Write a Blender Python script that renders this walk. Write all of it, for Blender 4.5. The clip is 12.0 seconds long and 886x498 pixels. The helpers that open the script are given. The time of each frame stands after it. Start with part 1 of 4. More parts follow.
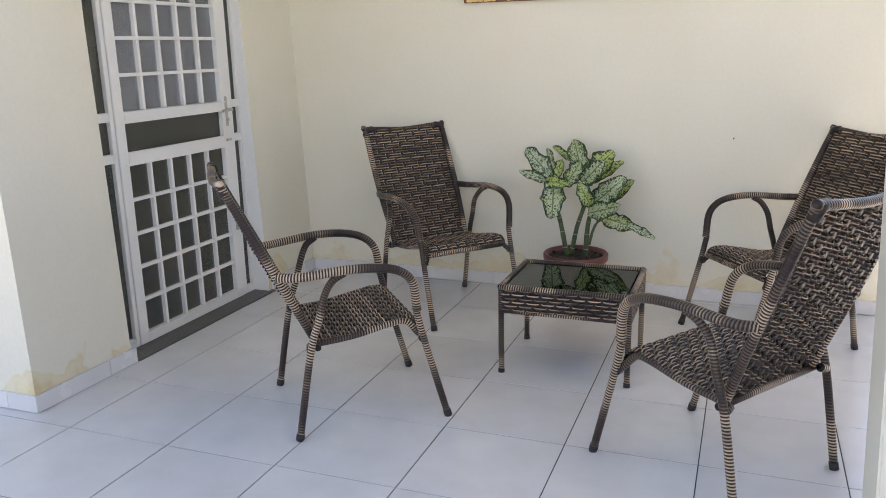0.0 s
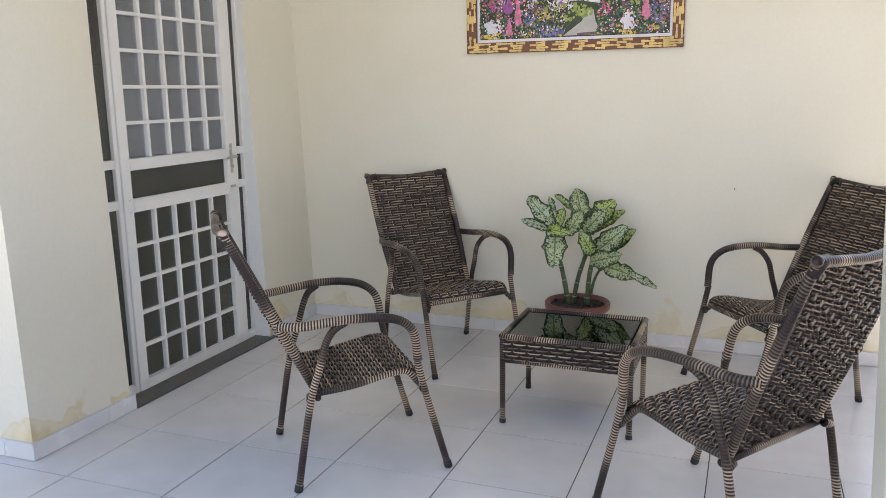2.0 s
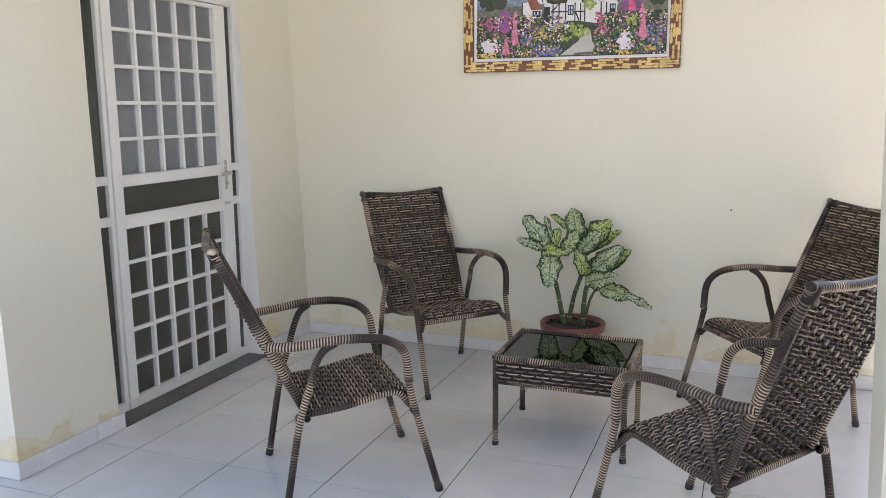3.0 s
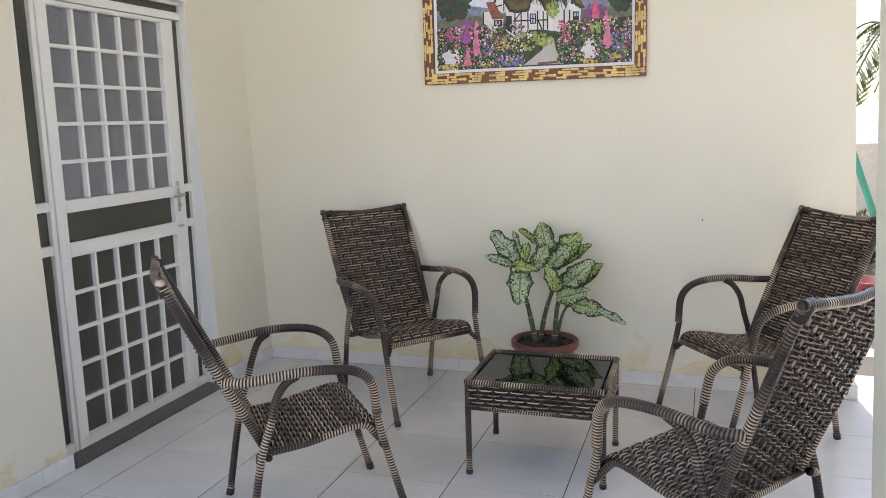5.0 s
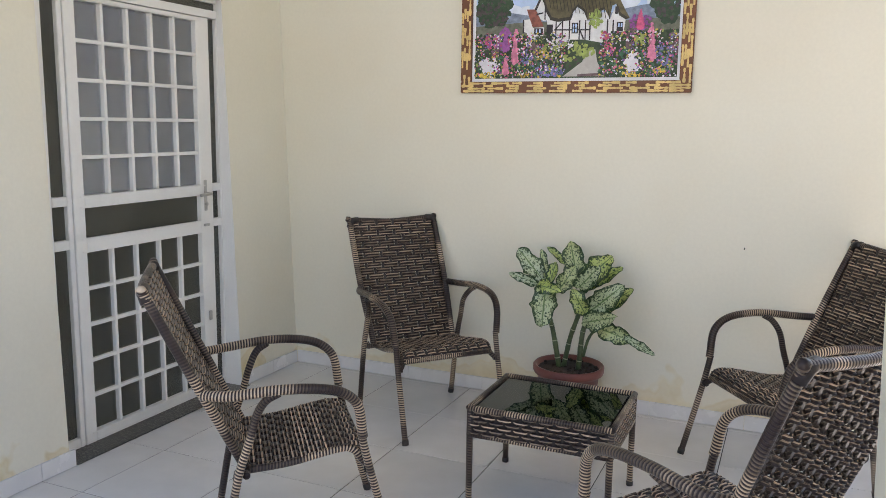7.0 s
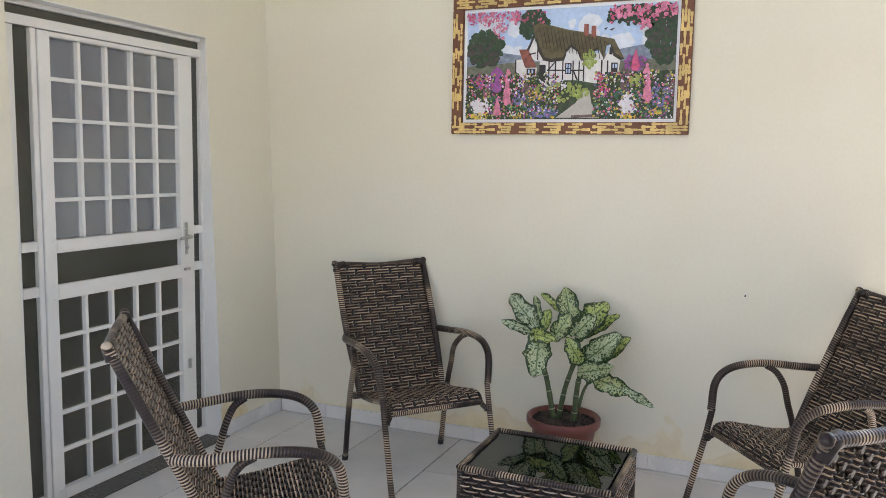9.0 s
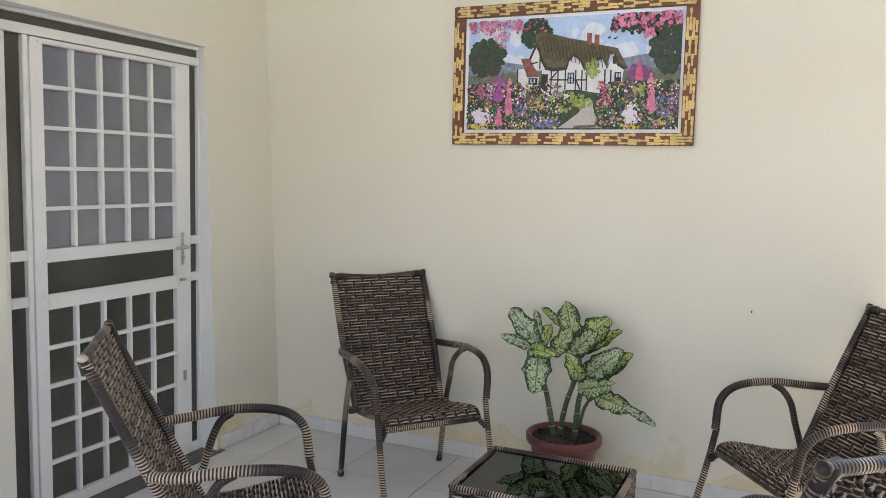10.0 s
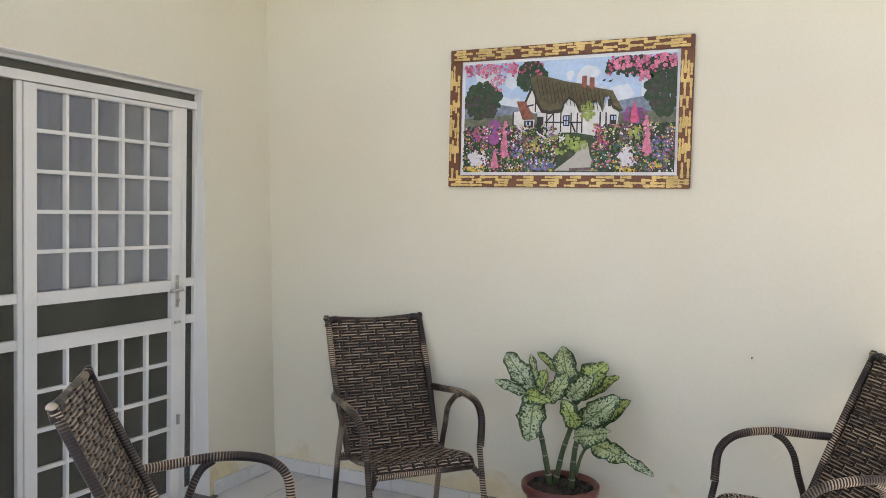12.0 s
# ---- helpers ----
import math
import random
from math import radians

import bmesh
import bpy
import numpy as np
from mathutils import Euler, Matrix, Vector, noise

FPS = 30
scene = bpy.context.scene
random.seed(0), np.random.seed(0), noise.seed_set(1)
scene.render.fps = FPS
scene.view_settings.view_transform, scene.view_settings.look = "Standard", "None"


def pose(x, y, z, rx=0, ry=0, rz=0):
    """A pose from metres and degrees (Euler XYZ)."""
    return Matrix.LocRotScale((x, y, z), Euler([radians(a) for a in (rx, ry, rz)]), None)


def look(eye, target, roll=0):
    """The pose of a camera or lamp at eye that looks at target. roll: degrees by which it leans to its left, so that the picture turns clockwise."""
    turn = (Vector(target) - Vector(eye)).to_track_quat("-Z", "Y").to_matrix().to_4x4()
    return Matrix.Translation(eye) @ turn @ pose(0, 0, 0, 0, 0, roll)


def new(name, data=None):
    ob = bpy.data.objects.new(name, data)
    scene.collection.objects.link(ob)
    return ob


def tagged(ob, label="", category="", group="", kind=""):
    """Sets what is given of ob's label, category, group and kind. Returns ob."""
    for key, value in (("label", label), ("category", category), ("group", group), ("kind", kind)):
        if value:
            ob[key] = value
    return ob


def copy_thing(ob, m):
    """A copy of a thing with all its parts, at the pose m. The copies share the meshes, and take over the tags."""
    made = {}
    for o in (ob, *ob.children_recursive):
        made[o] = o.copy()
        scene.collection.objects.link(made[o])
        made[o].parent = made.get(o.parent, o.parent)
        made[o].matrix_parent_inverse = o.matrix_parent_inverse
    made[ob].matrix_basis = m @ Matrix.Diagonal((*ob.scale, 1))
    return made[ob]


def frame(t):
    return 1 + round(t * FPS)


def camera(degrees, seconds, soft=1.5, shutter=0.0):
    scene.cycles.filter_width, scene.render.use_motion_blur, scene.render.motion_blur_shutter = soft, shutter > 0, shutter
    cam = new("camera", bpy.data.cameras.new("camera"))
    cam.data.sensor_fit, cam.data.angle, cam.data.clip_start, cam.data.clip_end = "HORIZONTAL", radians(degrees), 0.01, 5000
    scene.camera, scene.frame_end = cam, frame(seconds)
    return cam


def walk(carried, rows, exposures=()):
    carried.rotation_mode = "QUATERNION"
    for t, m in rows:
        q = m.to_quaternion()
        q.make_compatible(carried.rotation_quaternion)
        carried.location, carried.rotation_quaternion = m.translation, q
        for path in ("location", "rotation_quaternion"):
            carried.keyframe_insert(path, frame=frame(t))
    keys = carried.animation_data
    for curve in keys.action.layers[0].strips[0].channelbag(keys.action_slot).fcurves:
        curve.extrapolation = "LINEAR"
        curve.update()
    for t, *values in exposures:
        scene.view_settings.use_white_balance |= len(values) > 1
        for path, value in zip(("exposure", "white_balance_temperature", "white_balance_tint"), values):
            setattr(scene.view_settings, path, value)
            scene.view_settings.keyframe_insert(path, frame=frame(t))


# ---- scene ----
cam = camera(57.9, 12.0, 0.7)
PATH = [
    (0, (-0.03, -0.005, 1.369), (-0.725, 1.807, 0.884), -1.3),
    (0.5, (-0.029, -0.006, 1.373), (-0.727, 1.809, 0.907), -1.2),
    (1, (-0.027, -0.004, 1.379), (-0.738, 1.822, 0.979), -1.2),
    (1.5, (-0.028, -0.005, 1.392), (-0.735, 1.824, 0.995), -1.0),
    (2, (-0.026, -0.004, 1.398), (-0.733, 1.827, 1.016), -0.9),
    (2.5, (-0.022, 0.007, 1.402), (-0.728, 1.843, 1.044), -0.7),
    (3, (-0.012, 0.031, 1.409), (-0.72, 1.869, 1.066), -0.4),
    (3.2, (-0.002, 0.045, 1.41), (-0.72, 1.881, 1.071), -0.3),
    (5, (-0.073, 0.178, 1.417), (-0.699, 2.051, 1.101), -1.6),
    (5.5, (-0.011, 0.254, 1.422), (-0.662, 2.118, 1.1), -1.3),
    (6, (0.054, 0.329, 1.429), (-0.651, 2.173, 1.104), -0.1),
    (6.5, (0.099, 0.376, 1.439), (-0.682, 2.19, 1.124), 0.5),
    (8.5, (0.081, 0.496, 1.47), (-0.721, 2.309, 1.21), 1.3),
    (9, (0.046, 0.547, 1.476), (-0.734, 2.375, 1.256), 1.0),
    (9.5, (0.045, 0.593, 1.464), (-0.746, 2.418, 1.25), 0.7),
    (10, (0.083, 0.647, 1.47), (-0.732, 2.464, 1.279), 1.3),
    (10.5, (0.108, 0.688, 1.478), (-0.712, 2.505, 1.316), 1.4),
    (11, (0.153, 0.736, 1.494), (-0.704, 2.539, 1.38), 1.3),
    (11.5, (0.164, 0.739, 1.499), (-0.713, 2.534, 1.417), 1.2),
    (12, (0.17, 0.733, 1.491), (-0.693, 2.535, 1.395), 1.3),
]
walk(cam, [(t, look(eye, target, roll)) for t, eye, target, roll in PATH],
     [(0.0, 1.55, 7300, 16), (5.0, 1.52, 7300, 15), (12.0, 1.46, 7400, 14)])

# ---- light ----
world = bpy.data.worlds.new("sky")
scene.world = world
world.use_nodes = True
wn = world.node_tree
sky = wn.nodes.new("ShaderNodeTexSky")
sky.sky_type = "NISHITA"
sky.sun_disc = False
sky.sun_elevation = radians(58)
sky.sun_rotation = radians(-10)
wn.links.new(sky.outputs[0], wn.nodes["Background"].inputs[0])
wn.nodes["Background"].inputs[1].default_value = 0.15
sun = new("sun", bpy.data.lights.new("sun", "SUN"))
sun.data.energy, sun.data.angle, sun.data.color = 4.0, radians(0.53), (1.0, 0.94, 0.85)
sun.matrix_world = look((0, 0, 0), (0.10, -0.53, -0.85))


# ---- materials ----
def material(name):
    m = bpy.data.materials.new(name)
    m.use_nodes = True
    nt = m.node_tree
    return m, nt, nt.nodes["Principled BSDF"]


def node(nt, kind, **inputs):
    n = nt.nodes.new(kind)
    for k, v in inputs.items():
        n.inputs[k.replace("_", " ")].default_value = v
    return n


def ramp(nt, source, stops):
    r = nt.nodes.new("ShaderNodeValToRGB")
    while len(r.color_ramp.elements) < len(stops):
        r.color_ramp.elements.new(0.5)
    for e, (p, c) in zip(r.color_ramp.elements, stops):
        e.position, e.color = p, (*c, 1)
    nt.links.new(source, r.inputs[0])
    return r.outputs[0]


def mixed(nt, a, b, fac, mode="MIX"):
    n = nt.nodes.new("ShaderNodeMix")
    n.data_type, n.blend_type = "RGBA", mode
    for socket, v in ((n.inputs[0], fac), (n.inputs[6], a), (n.inputs[7], b)):
        if isinstance(v, (tuple, float, int)):
            socket.default_value = (*v, 1) if isinstance(v, tuple) else v
        else:
            nt.links.new(v, socket)
    return n.outputs[2]


def bump(nt, bsdf, height, strength=0.2, distance=0.002):
    b = node(nt, "ShaderNodeBump", Strength=strength, Distance=distance)
    nt.links.new(height, b.inputs["Height"])
    nt.links.new(b.outputs[0], bsdf.inputs["Normal"])


def place_of(nt):
    return nt.nodes.new("ShaderNodeNewGeometry").outputs["Position"]


def noisy(nt, scale, detail=4.0, rough=0.6, vector=None):
    n = node(nt, "ShaderNodeTexNoise", Scale=scale, Detail=detail, Roughness=rough)
    nt.links.new(vector if vector else place_of(nt), n.inputs["Vector"])
    return n.outputs["Fac"]


def plain(name, colour, rough=0.5, metal=0.0, vary=0.12, scale=30.0, relief=0.1, grain=0.7):
    """A worn surface of one colour, with blotches and grain."""
    m, nt, b = material(name)
    dark = tuple(c * (1 - vary) for c in colour)
    light = tuple(min(1, c * (1 + vary)) for c in colour)
    big = ramp(nt, noisy(nt, scale * 0.15), [(0.3, dark), (0.7, light)])
    fine = ramp(nt, noisy(nt, scale * 4), [(0.35, (0.82,) * 3), (0.65, (1.0,) * 3)])
    out = mixed(nt, big, fine, grain, "MULTIPLY")
    nt.links.new(out, b.inputs["Base Color"])
    b.inputs["Roughness"].default_value, b.inputs["Metallic"].default_value = rough, metal
    bump(nt, b, noisy(nt, scale * 6), relief)
    return m


def wall_paint(name, strength, rise=-0.175):
    """Cream emulsion, a little uneven, with damp stains that rise in patches from the skirting."""
    m, nt, b = material(name)
    pos = place_of(nt)
    base = ramp(nt, noisy(nt, 0.9, 3), [(0.35, (0.790, 0.740, 0.600)), (0.65, (0.820, 0.780, 0.650))])
    rolled = ramp(nt, noisy(nt, 60), [(0.3, (0.96,) * 3), (0.7, (1.0,) * 3)])
    base = mixed(nt, base, rolled, 1.0, "MULTIPLY")
    sep = nt.nodes.new("ShaderNodeSeparateXYZ")
    nt.links.new(pos, sep.inputs[0])
    edge = nt.nodes.new("ShaderNodeMath")
    edge.operation = "MULTIPLY_ADD"
    nt.links.new(noisy(nt, 3.6, 3, 0.55), edge.inputs[0])
    edge.inputs[1].default_value = 0.60
    edge.inputs[2].default_value = rise
    near = nt.nodes.new("ShaderNodeMath")
    near.operation = "SUBTRACT"
    nt.links.new(edge.outputs[0], near.inputs[0])
    nt.links.new(sep.outputs[2], near.inputs[1])
    damp = ramp(nt, near.outputs[0], [(0.0, (0,) * 3), (0.022, (0.60 * strength,) * 3), (0.05, (0.38 * strength,) * 3), (0.12, (0.75 * strength,) * 3)])
    stain = ramp(nt, noisy(nt, 9), [(0.35, (0.62, 0.47, 0.20)), (0.65, (0.78, 0.66, 0.38))])
    base = mixed(nt, base, stain, damp)
    # flaking where the paint has lifted
    flake = ramp(nt, noisy(nt, 17, 6, 0.7), [(0.66, (0,) * 3), (0.70, (1,) * 3)])
    low = ramp(nt, near.outputs[0], [(0.03, (0,) * 3), (0.08, (1,) * 3)])
    base = mixed(nt, base, (0.42, 0.29, 0.17), mixed(nt, flake, low, 1.0, "MULTIPLY")) if strength > 0.7 else base
    nt.links.new(base, b.inputs["Base Color"])
    b.inputs["Roughness"].default_value = 0.42
    bump(nt, b, noisy(nt, 110, 3), 0.12, 0.001)
    return m


def ceramic(name, colour, rough=0.16):
    m, nt, b = material(name)
    info = nt.nodes.new("ShaderNodeObjectInfo")
    tone = ramp(nt, info.outputs["Random"], [(0.0, tuple(c * 0.94 for c in colour)), (1.0, colour)])
    smear = ramp(nt, noisy(nt, 5, 5), [(0.3, (0.9,) * 3), (0.7, (1.0,) * 3)])
    nt.links.new(mixed(nt, tone, smear, 1.0, "MULTIPLY"), b.inputs["Base Color"])
    nt.links.new(ramp(nt, noisy(nt, 3, 6), [(0.3, (rough * 0.8,) * 3), (0.7, (rough * 1.7,) * 3)]), b.inputs["Roughness"])
    bump(nt, b, noisy(nt, 7, 2), 0.04, 0.004)
    return m


def wrapped_fibre():
    """Synthetic cane wound round a tube: light and dark turns, with stretches that are all dark."""
    m, nt, b = material("wound_cane")
    uv = nt.nodes.new("ShaderNodeUVMap")
    sep = nt.nodes.new("ShaderNodeSeparateXYZ")
    nt.links.new(uv.outputs[0], sep.inputs[0])

    def along(scale, shift=0.0):
        c = nt.nodes.new("ShaderNodeMath")
        c.operation = "MULTIPLY_ADD"
        nt.links.new(sep.outputs[0], c.inputs[0])
        c.inputs[1].default_value, c.inputs[2].default_value = scale, shift
        return c.outputs[0]
    turn = nt.nodes.new("ShaderNodeMath")
    turn.operation = "FRACT"
    slant = nt.nodes.new("ShaderNodeMath")
    slant.operation = "MULTIPLY_ADD"
    nt.links.new(sep.outputs[1], slant.inputs[0])
    slant.inputs[1].default_value = 0.9
    nt.links.new(along(96.0), slant.inputs[2])
    nt.links.new(slant.outputs[0], turn.inputs[0])
    strip = ramp(nt, turn.outputs[0], [(0.0, (0.010, 0.007, 0.006)), (0.10, (0.46, 0.35, 0.24)), (0.46, (0.58, 0.45, 0.32)), (0.56, (0.030, 0.018, 0.015)), (0.95, (0.026, 0.016, 0.014))])
    info = nt.nodes.new("ShaderNodeObjectInfo")
    where = nt.nodes.new("ShaderNodeCombineXYZ")
    nt.links.new(along(2.6), where.inputs[0])
    nt.links.new(info.outputs["Random"], where.inputs[1])
    tone = node(nt, "ShaderNodeTexNoise", Scale=1.6, Detail=2.0)
    nt.links.new(where.outputs[0], tone.inputs["Vector"])
    dark = ramp(nt, tone.outputs["Fac"], [(0.43, (0,) * 3), (0.47, (0.72,) * 3), (0.58, (0.96,) * 3)])
    base = mixed(nt, strip, (0.022, 0.012, 0.011), dark)
    nt.links.new(base, b.inputs["Base Color"])
    b.inputs["Roughness"].default_value = 0.28
    b.inputs["Specular IOR Level"].default_value = 0.36
    wave = ramp(nt, turn.outputs[0], [(0.0, (0,) * 3), (0.12, (0.8,) * 3), (0.5, (1,) * 3), (0.9, (0.8,) * 3), (1.0, (0,) * 3)])
    bump(nt, b, wave, 0.7, 0.0015)
    return m


def strand_fibre(name, light, dark, share):
    """Flat synthetic cane: a pale band with dark edges along its length, broken by streaks."""
    m, nt, b = material(name)
    uv = nt.nodes.new("ShaderNodeUVMap")
    info = nt.nodes.new("ShaderNodeObjectInfo")
    sep = nt.nodes.new("ShaderNodeSeparateXYZ")
    nt.links.new(uv.outputs[0], sep.inputs[0])
    where = nt.nodes.new("ShaderNodeCombineXYZ")
    for source, gain, slot in ((sep.outputs[0], 9.0, 0), (sep.outputs[1], 3.2, 1), (info.outputs["Random"], 91.0, 2)):
        g = nt.nodes.new("ShaderNodeMath")
        g.operation = "MULTIPLY"
        nt.links.new(source, g.inputs[0])
        g.inputs[1].default_value = gain
        nt.links.new(g.outputs[0], where.inputs[slot])
    n = node(nt, "ShaderNodeTexNoise", Scale=1.0, Detail=3.0, Roughness=0.6)
    nt.links.new(where.outputs[0], n.inputs["Vector"])
    band = ramp(nt, sep.outputs[1], [(0.30, (0,) * 3), (0.42, (1,) * 3), (0.68, (1,) * 3), (0.78, (0,) * 3)])
    streak = ramp(nt, n.outputs["Fac"], [(share - 0.08, (0.04,) * 3), (share + 0.08, (1,) * 3)])
    tone = ramp(nt, info.outputs["Random"], [(0.0, tuple(c * 0.38 for c in light)), (1.0, light)])
    nt.links.new(mixed(nt, dark, tone, mixed(nt, band, streak, 1.0, "MULTIPLY")), b.inputs["Base Color"])
    b.inputs["Roughness"].default_value = 0.30
    b.inputs["Specular IOR Level"].default_value = 0.3
    bump(nt, b, n.outputs["Fac"], 0.3, 0.0008)
    return m


def glass(name, tint, gloss=0.06, frost=0.0, body=(0.5, 0.5, 0.5)):
    """Tinted glass; frost is the share that a figured back scatters."""
    m, nt, b = material(name)
    nt.nodes.remove(b)
    clear = node(nt, "ShaderNodeBsdfTransparent", Color=(*tint, 1))
    dull = node(nt, "ShaderNodeBsdfDiffuse", Color=(*body, 1))
    inner = node(nt, "ShaderNodeMixShader", Fac=frost)
    nt.links.new(clear.outputs[0], inner.inputs[1])
    nt.links.new(dull.outputs[0], inner.inputs[2])
    shine = node(nt, "ShaderNodeBsdfGlossy", Color=(0.9, 0.92, 0.92, 1), Roughness=gloss)
    fres = node(nt, "ShaderNodeFresnel", IOR=1.5)
    mix = nt.nodes.new("ShaderNodeMixShader")
    nt.links.new(fres.outputs[0], mix.inputs[0])
    nt.links.new(inner.outputs[0], mix.inputs[1])
    nt.links.new(shine.outputs[0], mix.inputs[2])
    nt.links.new(mix.outputs[0], nt.nodes["Material Output"].inputs[0])
    return m


def variegated_leaf():
    """Cream-green blade, dark speckles denser towards the margin, darker green along the midrib."""
    m, nt, b = material("variegated_leaf")
    uv = nt.nodes.new("ShaderNodeUVMap")
    sep = nt.nodes.new("ShaderNodeSeparateXYZ")
    nt.links.new(uv.outputs[0], sep.inputs[0])
    info = nt.nodes.new("ShaderNodeObjectInfo")
    body = ramp(nt, info.outputs["Random"], [(0.0, (0.40, 0.48, 0.13)), (0.5, (0.42, 0.48, 0.25)), (1.0, (0.44, 0.51, 0.35))])
    spots = noisy(nt, 95, 5, 0.68)
    half = nt.nodes.new("ShaderNodeMath")
    half.operation = "ABSOLUTE"
    nt.links.new(sep.outputs[1], half.inputs[0])
    rim = nt.nodes.new("ShaderNodeMath")
    rim.operation = "POWER"
    nt.links.new(half.outputs[0], rim.inputs[0])
    rim.inputs[1].default_value = 4.0
    both = nt.nodes.new("ShaderNodeMath")
    both.operation = "MULTIPLY_ADD"
    nt.links.new(rim.outputs[0], both.inputs[0])
    both.inputs[1].default_value = 0.25
    nt.links.new(spots, both.inputs[2])
    mask = ramp(nt, both.outputs[0], [(0.525, (0,) * 3), (0.58, (1,) * 3)])
    base = mixed(nt, body, (0.022, 0.055, 0.014), mask)
    rib = ramp(nt, half.outputs[0], [(0.03, (1,) * 3), (0.09, (0,) * 3)])
    base = mixed(nt, base, (0.10, 0.17, 0.05), rib)
    nt.links.new(base, b.inputs["Base Color"])
    b.inputs["Roughness"].default_value = 0.33
    bump(nt, b, noisy(nt, 45), 0.25, 0.003)
    return m


def granite():
    m, nt, b = material("dark_granite")
    v = node(nt, "ShaderNodeTexVoronoi", Scale=160.0)
    nt.links.new(place_of(nt), v.inputs["Vector"])
    nt.links.new(ramp(nt, v.outputs["Distance"], [(0.1, (0.02, 0.02, 0.018)), (0.5, (0.055, 0.053, 0.048)), (0.75, (0.18, 0.17, 0.15))]), b.inputs["Base Color"])
    b.inputs["Roughness"].default_value = 0.4
    return m


PAINT = wall_paint("cream_paint", 1.0)
PAINT_BACK = wall_paint("cream_paint_sound", 0.68, -0.145)
TILE = ceramic("floor_ceramic", (0.755, 0.735, 0.710))
SKIRT = ceramic("skirting_ceramic", (0.80, 0.79, 0.78), 0.2)
GROUT = plain("grout", (0.06, 0.057, 0.055), 0.9)
SOFFIT = plain("white_soffit", (0.84, 0.83, 0.79), 0.6, 0, 0.03, 30, 0.05, 0.2)
ENAMEL = plain("white_enamel", (0.85, 0.835, 0.79), 0.32, 0, 0.04, 20, 0.03, 0.15)
SMOKE = glass("smoked_glass", (0.36, 0.38, 0.34), 0.18, 0.5, (0.135, 0.132, 0.108))
PALE = glass("clear_figured_glass", (0.80, 0.81, 0.83), 0.2, 0.35, (0.44, 0.45, 0.48))
TABLEGLASS = glass("dark_table_glass", (0.18, 0.20, 0.20), 0.02)
CURTAIN = plain("grey_curtain", (0.62, 0.62, 0.66), 0.85, 0, 0.06)
# dark tone stands in for the unlit interior
ROOMDARK = plain("room_dimness", (0.30, 0.31, 0.28), 0.8)
CHROME = plain("worn_chrome", (0.55, 0.54, 0.52), 0.3, 1.0, 0.1)
STEEL_DARK = plain("dark_rubber", (0.03, 0.026, 0.025), 0.6)
CANE = wrapped_fibre()
STRAND = strand_fibre("streaked_cane", (0.58, 0.43, 0.305), (0.021, 0.0115, 0.010), 0.46)
WARP = plain("dark_cane", (0.020, 0.012, 0.010), 0.36, 0, 0.3, 60)
LEAF = variegated_leaf()
STEM = plain("green_stem", (0.065, 0.09, 0.035), 0.42, 0, 0.5, 110)
SCAR = plain("pale_leaf_scar", (0.34, 0.36, 0.24), 0.6, 0, 0.3, 90)
CLAY = plain("terracotta_plastic", (0.17, 0.048, 0.038), 0.38, 0, 0.12, 25)
SOIL = plain("dark_soil", (0.045, 0.03, 0.022), 0.95, 0, 0.5, 80, 0.8)
STONE = granite()
FRAMEWOOD = plain("brown_frame", (0.165, 0.052, 0.016), 0.4, 0, 0.2, 40)
GILT = plain("gilded_chips", (0.74, 0.52, 0.20), 0.38, 0.15, 0.25, 60, 0.3)


# ---- mesh helpers ----
def mesh_of(bm, name, mat, smooth=False):
    me = bpy.data.meshes.new(name)
    bm.normal_update()
    bm.to_mesh(me)
    bm.free()
    me.materials.append(mat)
    if smooth:
        for p in me.polygons:
            p.use_smooth = True
    return me


def part(name, bm, mat, parent=None, label="", smooth=False):
    ob = new(name, mesh_of(bm, name, mat, smooth))
    ob.parent = parent
    if label:
        tagged(ob, label)
    return ob


def piece(name, me, parent, m=None):
    ob = new(name, me)
    ob.parent = parent
    if m is not None:
        ob.matrix_basis = m
    return ob


def box(x0, x1, y0, y1, z0, z1, bevel=0.0, bm=None):
    own = bmesh.new()
    bmesh.ops.create_cube(own, size=1)
    for v in own.verts:
        v.co = Vector(((x0 + x1) / 2 + v.co.x * (x1 - x0), (y0 + y1) / 2 + v.co.y * (y1 - y0), (z0 + z1) / 2 + v.co.z * (z1 - z0)))
    if bevel:
        bmesh.ops.bevel(own, geom=own.edges[:], offset=bevel, segments=2, affect="EDGES")
    if bm is None:
        return own
    me = bpy.data.meshes.new("tmp")
    own.to_mesh(me)
    own.free()
    bm.from_mesh(me)
    bpy.data.meshes.remove(me)
    return bm


def boxes(rows, bevel=0.0):
    bm = bmesh.new()
    for r in rows:
        box(*r, bevel=bevel, bm=bm)
    return bm


def rounded(points, steps=6):
    """A smooth curve through the points."""
    p = [Vector(q) for q in points]
    p = [2 * p[0] - p[1], *p, 2 * p[-1] - p[-2]]
    out = []
    for i in range(1, len(p) - 2):
        for k in range(steps):
            t = k / steps
            out.append(0.5 * (2 * p[i] + (p[i + 1] - p[i - 1]) * t + (2 * p[i - 1] - 5 * p[i] + 4 * p[i + 1] - p[i + 2]) * t * t + (3 * p[i] - p[i - 1] - 3 * p[i + 1] + p[i + 2]) * t ** 3))
    return [*out, p[-2]]


